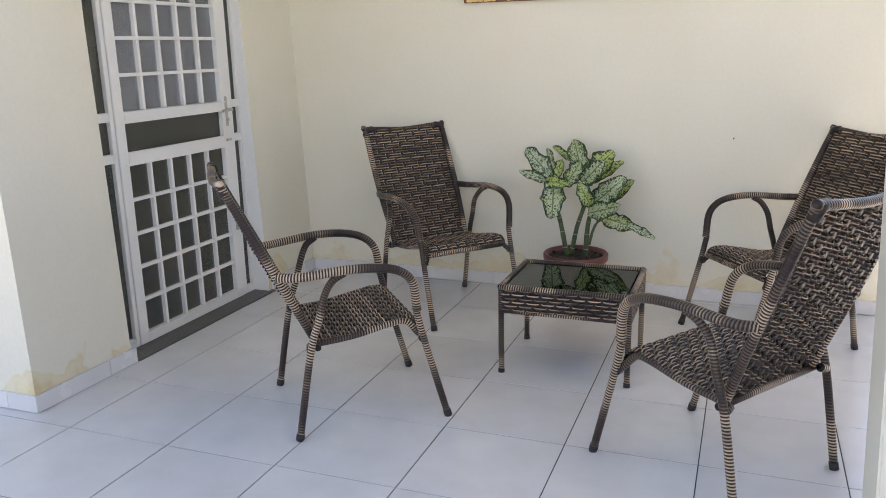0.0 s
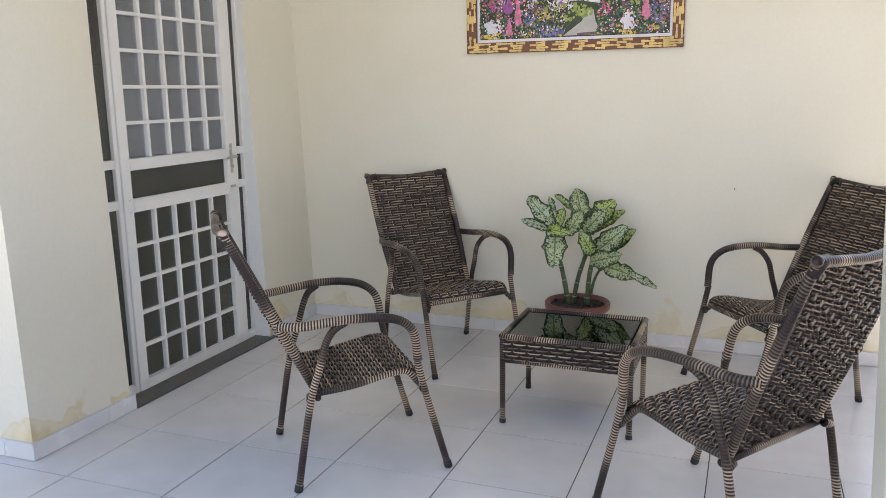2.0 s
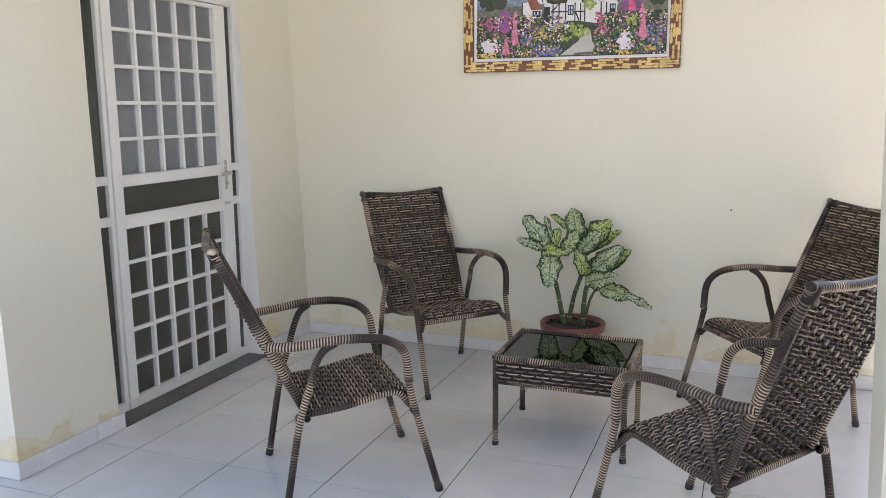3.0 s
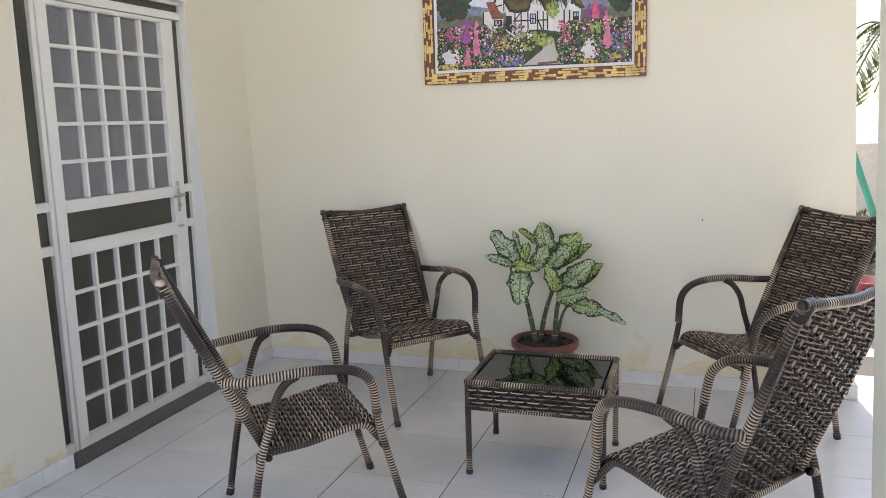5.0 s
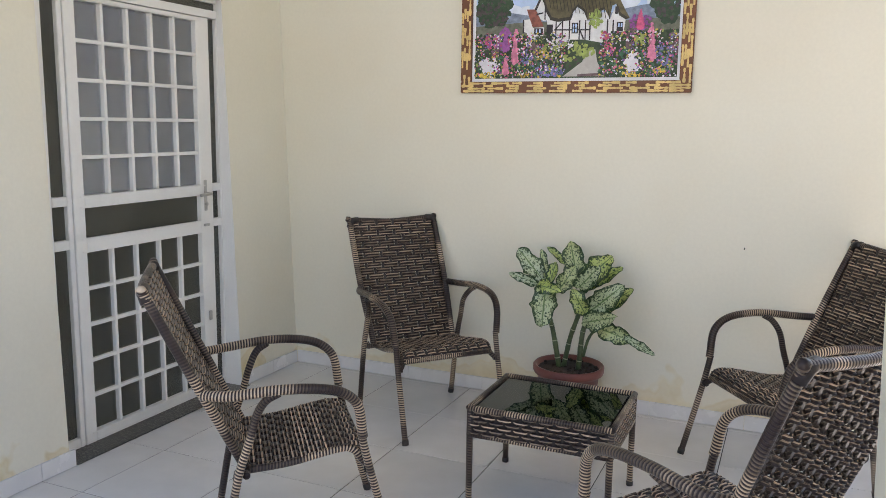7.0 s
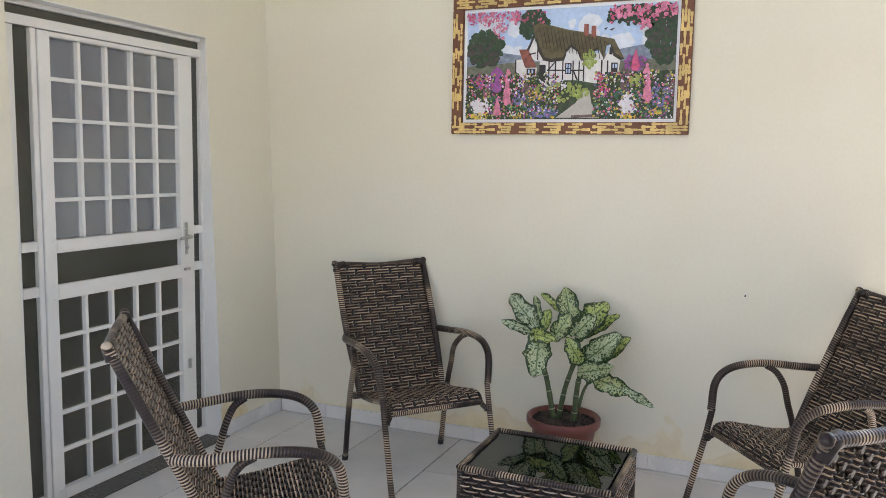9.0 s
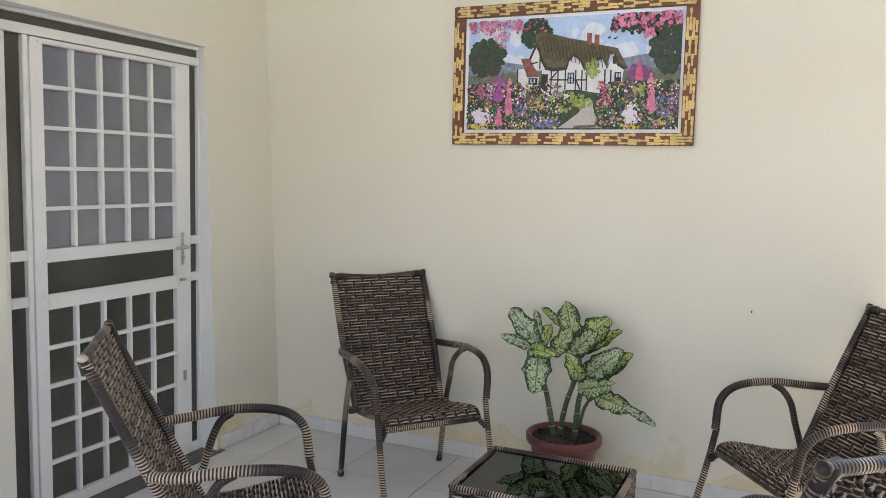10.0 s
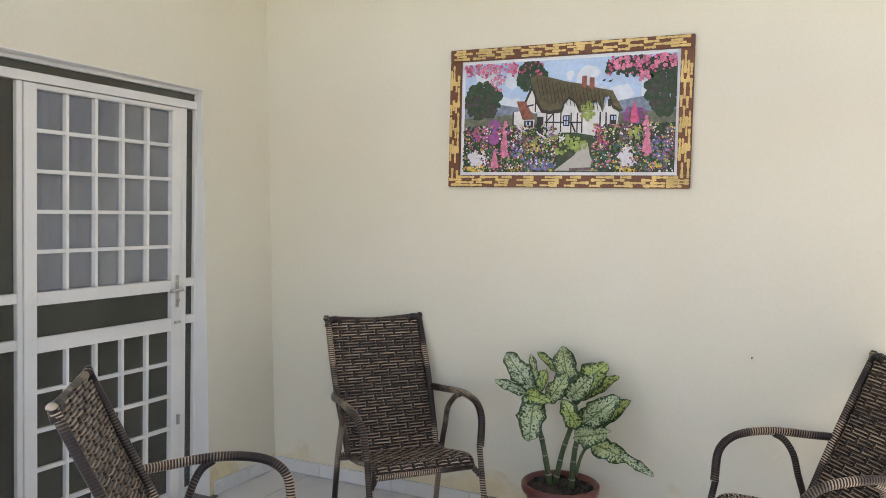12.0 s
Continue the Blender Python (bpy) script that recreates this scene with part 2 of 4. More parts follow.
def tube(line, radius, sides=10, bm=None):
    """A capped tube along a line; its UV runs in metres along the line and once round it. radius may be a function of the share of the way."""
    bm = bm or bmesh.new()
    uv = bm.loops.layers.uv.verify()
    line = [Vector(q) for q in line]
    rings, dist, run = [], [], 0.0
    side = None
    for i, p in enumerate(line):
        d = (line[min(i + 1, len(line) - 1)] - line[max(i - 1, 0)]).normalized()
        if side is None:
            side = d.orthogonal().normalized()
        side = (side - d * side.dot(d)).normalized()
        up = d.cross(side)
        if i:
            run += (p - line[i - 1]).length
        r = radius(i / (len(line) - 1)) if callable(radius) else radius
        rings.append([bm.verts.new(p + r * (math.cos(a) * side + math.sin(a) * up)) for a in (2 * math.pi * k / sides for k in range(sides))])
        dist.append(run)
    for i in range(len(rings) - 1):
        for k in range(sides):
            f = bm.faces.new((rings[i][k], rings[i][(k + 1) % sides], rings[i + 1][(k + 1) % sides], rings[i + 1][k]))
            for loop, (d, a) in zip(f.loops, ((dist[i], k), (dist[i], k + 1), (dist[i + 1], k + 1), (dist[i + 1], k))):
                loop[uv].uv = (d, a / sides)
    bm.faces.new(rings[0][::-1])
    bm.faces.new(rings[-1])
    return bm


def lathe(profile, sides=40):
    bm = bmesh.new()
    rings = [[bm.verts.new((r * math.cos(a), r * math.sin(a), z)) for a in (2 * math.pi * k / sides for k in range(sides))] for r, z in profile]
    for a, b in zip(rings, rings[1:]):
        for k in range(sides):
            bm.faces.new((a[k], a[(k + 1) % sides], b[(k + 1) % sides], b[k]))
    bm.faces.new(rings[0][::-1])
    bm.faces.new(rings[-1])
    return bm


def thing(name, m, label, category, group=""):
    ob = new(name)
    ob.empty_display_size = 0.1
    ob.matrix_basis = m
    return tagged(ob, label, category, group)


def setting(name, bm, mat, label=""):
    return tagged(part(name, bm, mat), label, "", "", "structure")


# ---- the porch ----
WX, BY, FY = -2.60, 4.40, 2.16      # door wall face, back wall face, front face of the left pier
OY0, OY1, OZ = 2.695, 3.862, 2.068  # the doorway
END = 0.62                          # free end of the back wall
CEIL = 3.3

wall_west = setting("wall_west", boxes([
    (WX - 0.20, WX, FY, OY0, 0, CEIL), (WX - 0.20, WX - 0.018, OY1, BY, 0, CEIL), (WX - 0.20, WX, OY0, OY1, OZ, CEIL)]), PAINT,
    "cream painted wall with damp stains round a doorway")
wall_north = setting("wall_north", box(WX - 0.20, END, BY, BY + 0.15, 0, CEIL), PAINT_BACK, "plain cream painted wall with yellowed damp foot")
setting("wall_front", box(-7.0, WX - 0.20, FY + 0.004, FY + 0.15, 0, 2.7), PAINT, "cream house front in daylight")
setting("beam", box(-7.0, 2.6, 1.93, FY - 0.004, 2.06, 2.36), SOFFIT, "white painted beam over the porch front")
# unseen slab, added to stop the sun; open above the beam for daylight
setting("ceiling", box(-2.76, 2.6, 1.6, 5.2, CEIL + 0.002, CEIL + 0.12), SOFFIT, "unseen white porch ceiling, added to block sun and bounce light")
pillar = setting("pillar", box(0.264, 0.49, 1.85, 2.06, 0, 2.06, 0.006), PAINT_BACK, "square cream porch pillar with chalky paint")
setting("pillar_side", box(2.3, 2.52, 1.95, 2.14, 0, 2.06, 0.006), PAINT_BACK, "square cream porch pillar")
setting("ground", box(-60, 60, -60, 60, -0.30, -0.10), plain("dry_earth", (0.36, 0.31, 0.25), 0.95, 0, 0.2, 3), "pale dry yard earth to the horizon")

# hand-built masonry, a little out of plumb
for v in pillar.data.vertices:
    v.co.x -= 0.036 * (v.co.z - 1.2)
for v in wall_north.data.vertices:
    if v.co.x > 0:
        v.co.x += 0.02 - 0.045 * v.co.z

# room behind the door; its lack of light is put into the dark wall colour
setting("wall_room", boxes([(-5.6, -5.5, 2.0, 5.0, 0, 2.9), (-5.5, -2.82, 2.32, 2.42, 0, 2.9), (-5.5, -2.82, 4.9, 5.0, 0, 2.9), (-5.5, -2.82, 2.42, 4.9, 2.8, 2.9)]), ROOMDARK, "room beyond the glazed door, its dimness put into the wall colour")

tagged(part("threshold", box(WX - 0.20, WX + 0.012, OY0 + 0.03, OY1 + 0.03, 0.001, 0.006, 0.001), STONE), "speckled dark granite door sill", "sill", "", "structure")
reveal = boxes([(WX - 0.118, WX - 0.0155, OY1 - 0.004, OY1 + 0.0, 0.0065, OZ), (WX - 0.118, WX + 0.0025, OY0, OY1 - 0.005, OZ - 0.004, OZ)])
trim = setting("trim", reveal, SOFFIT, "white painted door reveal")
for ob in (wall_west, trim):
    for v in ob.data.vertices:
        v.co.x -= v.co.z * (0.018 + 0.010 * (v.co.y - FY))

# ---- glazed door ----
DX = -2.735
door = tagged(new("door_1"), "white metal door with glazed grid panes, closed", "door", "", "structure")
door.matrix_basis = pose(DX, 0, 0)
T = 0.02
Y0, Y1 = 2.885, 3.745               # leaf
part("door_frame", boxes([
    (-T, T, Y0 - 0.028, Y0 - 0.003, 0.0065, 1.966), (-T, T, Y1 + 0.003, Y1 + 0.04, 0.0065, 1.966), (-T, T, OY0, OY1 - 0.006, 1.969, 2.008),
    (-T, T, OY0, OY0 + 0.085, 0.0065, 1.966), (-T, T, OY1 - 0.018, OY1 - 0.005, 0.0065, 1.966),
    (-T, T, OY0 + 0.086, Y0 - 0.029, 1.082, 1.122), (-T, T, OY0 + 0.086, Y0 - 0.029, 0.895, 0.936), (-T, T, OY0 + 0.086, Y0 - 0.029, 0.0065, 0.05),
    (-T, T, Y1 + 0.041, OY1 - 0.019, 1.082, 1.122), (-T, T, Y1 + 0.041, OY1 - 0.019, 0.895, 0.936), (-T, T, Y1 + 0.041, OY1 - 0.019, 0.0065, 0.05),
    (-T, T, OY0, OY1 - 0.006, 2.046, OZ - 0.005)], 0.002), ENAMEL, door)
leaf = part("door_leaf", boxes([
    (-T, T + 0.006, Y0, Y0 + 0.058, 0.008, 1.963), (-T, T + 0.006, Y1 - 0.062, Y1, 0.008, 1.963),
    (-T, T + 0.006, Y0 + 0.0585, Y1 - 0.0625, 1.942, 1.963), (-T, T + 0.006, Y0 + 0.0585, Y1 - 0.0625, 1.073, 1.12),
    (-T, T + 0.006, Y0 + 0.0585, Y1 - 0.0625, 0.873, 0.932), (-T, T + 0.006, Y0 + 0.0585, Y1 - 0.0625, 0.008, 0.056)], 0.002), ENAMEL, door, "chipped white enamel leaf")
# raised mouldings on the rails
part("moulding", boxes([(T + 0.007, T + 0.013, Y0 + 0.03, Y1 - 0.03, z, z + 0.008) for z in (1.067, 1.112, 0.928, 0.872, 1.945, 0.05)], 0.002), ENAMEL, leaf)
GY0, GY1 = Y0 + 0.0585, Y1 - 0.0625
for z0, z1 in ((1.121, 1.941), (0.057, 0.872)):
    for k in range(1, 5):
        y = GY0 + (GY1 - GY0) * k / 5
        part("glazing_bar", box(-0.012, T + 0.002, y - 0.008, y + 0.008, z0, z1, 0.002), ENAMEL, door)
    for k in range(1, 5):
        z = z0 + (z1 - z0) * k / 5
        part("glazing_bar", box(-0.010, T, GY0, GY1, z - 0.008, z + 0.008, 0.002), ENAMEL, door)
    for i in range(5):
        for k in range(5):
            y, z, dy, dz = GY0 + (GY1 - GY0) * i / 5, z0 + (z1 - z0) * k / 5, (GY1 - GY0) / 5, (z1 - z0) / 5
            part("pane", box(-0.004, 0.0, y + 0.002, y + dy - 0.002, z + 0.002, z + dz - 0.002), PALE if z0 > 1 else SMOKE, door)
for y0, y1, z0, z1 in ((GY0, GY1, 0.933, 1.072), (OY0 + 0.086, Y0 - 0.029, 1.123, 1.965), (OY0 + 0.086, Y0 - 0.029, 0.937, 1.081), (OY0 + 0.086, Y0 - 0.029, 0.051, 0.894),
                       (Y1 + 0.041, OY1 - 0.019, 1.123, 1.965), (Y1 + 0.041, OY1 - 0.019, 0.937, 1.081), (Y1 + 0.041, OY1 - 0.019, 0.051, 0.894), (OY0, OY1 - 0.006, 2.009, 2.045)):
    part("pane", box(-0.004, 0.0, y0, y1, z0, z1), SMOKE, door)
plate = part("handle_plate", box(T + 0.007, T + 0.012, Y1 - 0.04, Y1 - 0.018, 0.985, 1.145, 0.002), CHROME, door, "worn chrome lock plate")
part("door_handle", tube(rounded([(T + 0.012, Y1 - 0.029, 1.075), (T + 0.045, Y1 - 0.029, 1.075), (T + 0.05, Y1 - 0.05, 1.075), (T + 0.048, Y1 - 0.11, 1.072)], 5), 0.008), CHROME, plate, "chrome lever handle", True)
part("keyhole", tube([(T + 0.012, Y1 - 0.029, 1.02), (T + 0.02, Y1 - 0.029, 1.02)], 0.009, 12), CHROME, plate)
part("bolt", boxes([(T + 0.007, T + 0.02, Y1 - 0.05, Y1 - 0.012, 0.905, 0.918), (T + 0.007, T + 0.02, Y1 - 0.03, Y1 - 0.014, 0.40, 0.45)], 0.002), CHROME, door, "small steel bolts")

# curtain hung in folds behind the upper panes
bm = bmesh.new()
cols = [[bm.verts.new((-2.79 + 0.009 * math.sin(y * 70) + 0.005 * math.sin(y * 173 + 1), y, z)) for z in (1.08, 1.4, 1.7, 1.96)] for y in np.linspace(Y0 + 0.01, Y1 - 0.01, 160)]
for a, b in zip(cols, cols[1:]):
    for k in range(3):
        bm.faces.new((a[k], b[k], b[k + 1], a[k + 1]))
curtain = part("curtain", bm, CURTAIN, None, "", True)
tagged(curtain, "pale grey curtain hanging behind the door panes", "curtain")


# ---- woven chair ----
def chair_strand(width, phase, depth=0.0040, high=0.0112, period=0.094):
    """One flat strand across the chair, that dips behind every second warp and is pinched there."""
    bm = bmesh.new()
    uv = bm.loops.layers.uv.verify()
    n = 120
    rows = []
    for i in range(n + 1):
        y = -width / 2 + width * i / n
        near = abs((y / period + phase / 2) % 1.0 - 0.5) * period
        dip = min(1.0, max(0.0, (near - 0.0045) / 0.011))
        dip = dip * dip * (3 - 2 * dip)
        x, h = depth * (2 * dip - 1) * min(1.0, (width / 2 - abs(y)) / 0.02), high * (0.72 + 0.28 * dip)
        rows.append([(bm.verts.new(c), (y, v)) for c, v in (((x - 0.0036, y, -h / 2), 0.0), ((x + 0.0008, y, -h * 0.30), 0.2), ((x + 0.0016, y, 0), 0.5), ((x + 0.0008, y, h * 0.30), 0.8), ((x - 0.0036, y, h / 2), 1.0))])
    for a, b in zip(rows, rows[1:]):
        for k in range(4):
            quad = (a[k], b[k], b[k + 1], a[k + 1])
            f = bm.faces.new([v for v, _ in quad])
            for loop, (_, c) in zip(f.loops, quad):
                loop[uv].uv = c
    return mesh_of(bm, "strand", STRAND, True)


def chair_warp(line, half=0.0062):
    """A dark strip that runs the long way, in the chair's own x and z."""
    bm = bmesh.new()
    rows = [[bm.verts.new((x, -half, z)), bm.verts.new((x, half, z))] for x, z in line]
    for a, b in zip(rows, rows[1:]):
        bm.faces.new((a[0], a[1], b[1], b[0]))
    return mesh_of(bm, "warp", WARP, True)


def woven_chair(m, label, top=(-0.485, 0.943)):
    ch = thing("woven_armchair", m, label, "armchair", "chairs round the low table")
    H, R = 0.243, 0.0125
    # back: from the seat up to the top rail
    b0, b1 = Vector((-0.195, 0, 0.345)), Vector((top[0], 0, top[1]))
    waist = b0.lerp(b1, 0.5)
    part("back_frame", tube(rounded([(b0.x, -H + 0.02, b0.z), (waist.x, -H, waist.z), (b1.x + 0.01, -H, b1.z - 0.02), (b1.x, -H + 0.012, b1.z), (b1.x - 0.012, 0, b1.z - 0.014),
                                                        (b1.x, H - 0.012, b1.z), (b1.x + 0.01, H, b1.z - 0.02), (waist.x, H, waist.z), (b0.x, H - 0.02, b0.z)], 8), 0.015, 12), CANE, ch, "", True)
    way = (b1 - b0)
    turn = math.degrees(math.atan2(-way.x, way.z))
    along = way.length
    backrest = part("backrest", boxes([(b0.x - 0.006, b0.x + 0.006, -H + 0.02, H - 0.02, b0.z - 0.006, b0.z + 0.006)], 0.002), WARP, ch, "streaked brown woven cane back")
    meshes = [chair_strand(2 * H - 0.014, k, 0.0064, 0.0165) for k in (0, 1)]
    count = 44
    for i in range(count):
        f = (i + 0.8) / (count + 0.6)
        sag = -0.018 * math.sin(math.pi * f)
        p = b0 + way * f + Vector((sag * 0.9, 0, -0.4 * sag * 0))
        piece("strand", meshes[(i // 2) % 2], backrest, pose(p.x, 0, p.z, 0, -turn, 0))
    line = [(b0.x + way.x * f - 0.018 * math.sin(math.pi * f) * 0.9, b0.z + way.z * f) for f in (k / 12 for k in range(13))]
    warp = chair_warp(line)
    for k in range(11):
        piece("warp", warp, backrest, pose(0, (k - 5) * 0.047, 0))
    # two lashed corners on the top rail
    for s in (-1, 1):
        part("corner_lashing", tube([(b1.x + 0.004, s * (H - 0.045), b1.z), (b1.x, s * (H - 0.01), b1.z - 0.002), (b1.x + 0.012, s * (H + 0.002), b1.z - 0.035)], 0.0185, 10), WARP, ch, "", True)
    # seat
    seat_line = rounded([(-0.195, 0, 0.352), (-0.09, 0, 0.362), (0.04, 0, 0.388), (0.13, 0, 0.402), (0.175, 0, 0.388), (0.19, 0, 0.355)], 8)
    SW = 0.225
    part("seat_frame", tube(rounded([(-0.195, -SW, 0.345), (-0.06, -SW, 0.357), (0.08, -SW, 0.385), (0.14, -SW, 0.385), (0.178, -SW - 0.012, 0.345), (0.196, -SW - 0.034, 0.325)], 6), 0.0125), CANE, ch, "", True)
    part("seat_frame", tube(rounded([(-0.195, SW, 0.345), (-0.06, SW, 0.357), (0.08, SW, 0.385), (0.14, SW, 0.385), (0.178, SW + 0.012, 0.345), (0.196, SW + 0.034, 0.325)], 6), 0.0125), CANE, ch, "", True)
    part("front_rail", tube([(0.183, y, 0.36) for y in (-SW, -0.1, 0.0, 0.1, SW)], 0.0135), CANE, ch, "", True)
    part("rear_rail", tube([(-0.198, y, 0.34) for y in (-H - 0.015, -0.1, 0.0, 0.1, H + 0.015)], 0.0125), CANE, ch, "", True)
    seat = part("seat", boxes([(-0.19, -0.18, -SW, SW, 0.348, 0.356)], 0.002), WARP, ch, "streaked brown woven cane seat")
    lens = [0.0]
    for a, b in zip(seat_line, seat_line[1:]):
        lens.append(lens[-1] + (b - a).length)
    smesh = [chair_strand(2 * SW + 0.016, k, 0.0058, 0.0160, 0.056) for k in (0, 1)]
    rows = 30
    for i in range(rows):
        s = lens[-1] * (i + 0.7) / rows
        k = max(j for j in range(len(lens) - 1) if lens[j] <= s)
        f = (s - lens[k]) / (lens[k + 1] - lens[k])
        p = seat_line[k].lerp(seat_line[k + 1], f)
        d = seat_line[k + 1] - seat_line[k]
        piece("strand", smesh[(i // 2) % 2], seat, pose(p.x, 0, p.z, 0, math.degrees(math.atan2(d.x, d.z)), 0) @ pose(0, 0, 0, 0, 0, 180))
    swarp = chair_warp([(p.x, p.z) for p in seat_line])
    for k in range(17):
        piece("warp", swarp, seat, pose(0, (k - 8) * 0.028, 0))
    # sides: arm that bends down into the front leg, and rear leg that rises into the arm
    for s in (-1, 1):
        W = s * 0.266
        arm = part("arm", tube(rounded([(b0.x + way.x * 0.45, s * 0.247, 0.612), (-0.24, W * 1.06, 0.614), (-0.10, W * 1.12, 0.628), (0.02, W * 1.13, 0.624), (0.103, W * 1.10, 0.602), (0.153, W * 1.06, 0.552), (0.169, W * 1.02, 0.46), (0.173, W * 1.01, 0.44)], 7), 0.0165, 12), CANE, ch, "", True)
        leg = part("front_leg", tube(rounded([(0.167, W, 0.45), (0.194, W, 0.33), (0.24, W, 0.16), (0.283, W, 0.006)], 8), 0.0135, 12), CANE, ch, "", True)
        part("foot_cap", tube([(0.2785, W, 0.024), (0.285, W, 0.0)], 0.0155, 12), STEEL_DARK, leg, "dark rubber foot", True)
        rear = part("rear_leg", tube(rounded([(-0.095, W * 1.11, 0.618), (-0.135, W * 1.07, 0.592), (-0.163, W, 0.54), (-0.188, W, 0.455), (-0.228, W, 0.32), (-0.284, W, 0.006)], 8), 0.0135, 12), CANE, ch, "", True)
        part("foot_cap", tube([(-0.2805, W, 0.024), (-0.286, W, 0.0)], 0.0155, 12), STEEL_DARK, rear, "dark rubber foot", True)
        part("joint_lashing", tube([(-0.222, W - s * 0.03, 0.345), (-0.226, W, 0.335)], 0.0148, 10), CANE, ch, "", True)
        part("joint_lashing", tube([(0.192, W - s * 0.02, 0.330), (0.191, W + s * 0.004, 0.328)], 0.0165, 10), CANE, ch, "", True)
    return ch


first = woven_chair(pose(-1.43, 2.672, 0.001, 0, 0, 39.5), "brown streaked woven cane armchair with its back to the door")
for x, y, a, label in ((-1.49, 3.90, -39, "brown streaked woven cane armchair in the wall corner"),
                       (0.100, 3.915, 214.5, "brown streaked woven cane armchair by the free wall end")):
    tagged(copy_thing(first, pose(x, y, 0.001, 0, 0, a)), label)
woven_chair(pose(-0.080, 2.603, 0.001, 0, 0, 145.9), "brown streaked woven cane armchair beside the pillar", (-0.436, 0.965))


# ---- low table ----
def low_table():
    tb = thing("low_table", pose(-0.70, 3.332, 0.001), "square woven cane low table with smoked glass top", "table")
    A, B, top = 0.272, 0.219, 0.392
    part("glass_top", box(-A + 0.02, A - 0.02, -B + 0.02, B - 0.02, top - 0.012, top - 0.006, 0.001), TABLEGLASS, tb, "dark smoked glass pane")
    part("under_board", box(-A + 0.012, A - 0.012, -B + 0.012, B - 0.012, top - 0.10, top - 0.094), STEEL_DARK, tb, "dark board under the glass")
    for sx, sy, ex, ey in ((-A, -B, A, -B), (A, -B, A, B), (A, B, -A, B), (-A, B, -A, -B)):
        part("top_rail", tube([Vector((sx, sy, top - 0.006)).lerp(Vector((ex, ey, top - 0.006)), k / 8) for k in range(9)], 0.0115), CANE, tb, "", True)
        part("lower_rail", tube([Vector((sx, sy, top - 0.112)).lerp(Vector((ex, ey, top - 0.112)), k / 8) for k in range(9)], 0.009), CANE, tb, "", True)
    for sx, sy in ((-1, -1), (1, -1), (1, 1), (-1, 1)):
        leg = part("leg", tube([(sx * (A - 0.004), sy * (B - 0.004), z) for z in (top - 0.01, 0.3, 0.2, 0.1, 0.005)], 0.0125, 12), CANE, tb, "", True)
        part("foot_cap", tube([(sx * (A - 0.004), sy * (B - 0.004), 0.018), (sx * (A - 0.004), sy * (B - 0.004), 0.0)], 0.0138, 12), STEEL_DARK, leg, "", True)
    for (w, yaw, off) in ((2 * A, -90, (0, -B)), (2 * A, 90, (0, B)), (2 * B, 0, (A, 0)), (2 * B, 180, (-A, 0))):
        apron = part("apron", box(-0.002, 0.0, -w / 2 + 0.02, w / 2 - 0.02, -0.05, 0.05), WARP, tb, "woven cane apron")
        apron.matrix_basis = pose(off[0], off[1], top - 0.06, 0, 0, yaw)
        ms = [chair_strand(w, k, 0.0040, 0.0150, 0.064) for k in (0, 1)]
        warp = chair_warp([(0.0052, -0.05), (0.0052, 0.05)], 0.0048)
        for i in range(int(w / 0.032) + 1):
            y = (i - int(w / 0.064)) * 0.032
            if abs(y) < w / 2:
                piece("warp", warp, apron, pose(0, y, 0))
        for i in range(6):
            piece("strand", ms[i % 2], apron, pose(0.004, 0, -0.043 + i * 0.0168))
    return tb


low_table()


# ---- potted plant ----
pot = thing("flower_pot", pose(-0.86, 4.155, 0.001), "round terracotta-coloured plastic flower pot with soil", "pot")
part("pot_body", lathe([(0.105, 0.0), (0.118, 0.004), (0.135, 0.12), (0.150, 0.235), (0.166, 0.245), (0.173, 0.255), (0.174, 0.282), (0.168, 0.289), (0.158, 0.286), (0.150, 0.262)]), CLAY, pot, "", True)
bm = lathe([(0.149, 0.25), (0.149, 0.266), (0.08, 0.272), (0.01, 0.274)], 40)
for v in bm.verts:
    if v.co.z > 0.26:
        v.co.z += 0.006 * noise.noise(v.co * 40)
part("soil", bm, SOIL, pot, "dark potting soil", True)
bm = bmesh.new()
rng = random.Random(5)
for k in range(60):
    a, r = rng.uniform(0, 6.28), 0.135 * math.sqrt(rng.random())
    s = rng.uniform(0.004, 0.010)
    bmesh.ops.create_icosphere(bm, subdivisions=1, radius=s, matrix=Matrix.Translation((r * math.cos(a), r * math.sin(a), 0.272)))
tagged(part("clod", bm, SOIL, pot), "", "", "", "stuff")
part("sticker", box(-0.012, 0.012, -0.1565, -0.155, 0.205, 0.217), ENAMEL, pot, "small white sticker")

plant = thing("dumb_cane_plant", pose(-0.86, 4.155, 0.273), "leafy plant with cream-speckled green leaves in a pot", "plant")
ORIGIN = Vector((-0.86, 4.155, 0.273))


def stem(points, r0, r1):
    line = rounded([Vector(p) - ORIGIN for p in points], 8)
    n = len(line)
    bm = tube(line, lambda f: (r0 + (r1 - r0) * f) * (1.12 if round(f * n) % 5 == 0 else 1.0), 10)
    ob = part("stem", bm, STEM, plant, "", True)
    for k in range(2, n // 2 + 1, 4):
        if r0 > 0.01:
            part("leaf_scar", tube([line[k], line[k].lerp(line[k + 1], 0.22)], (r0 + (r1 - r0) * k / n) * 1.14, 10), SCAR, ob, "", True)
    return ob


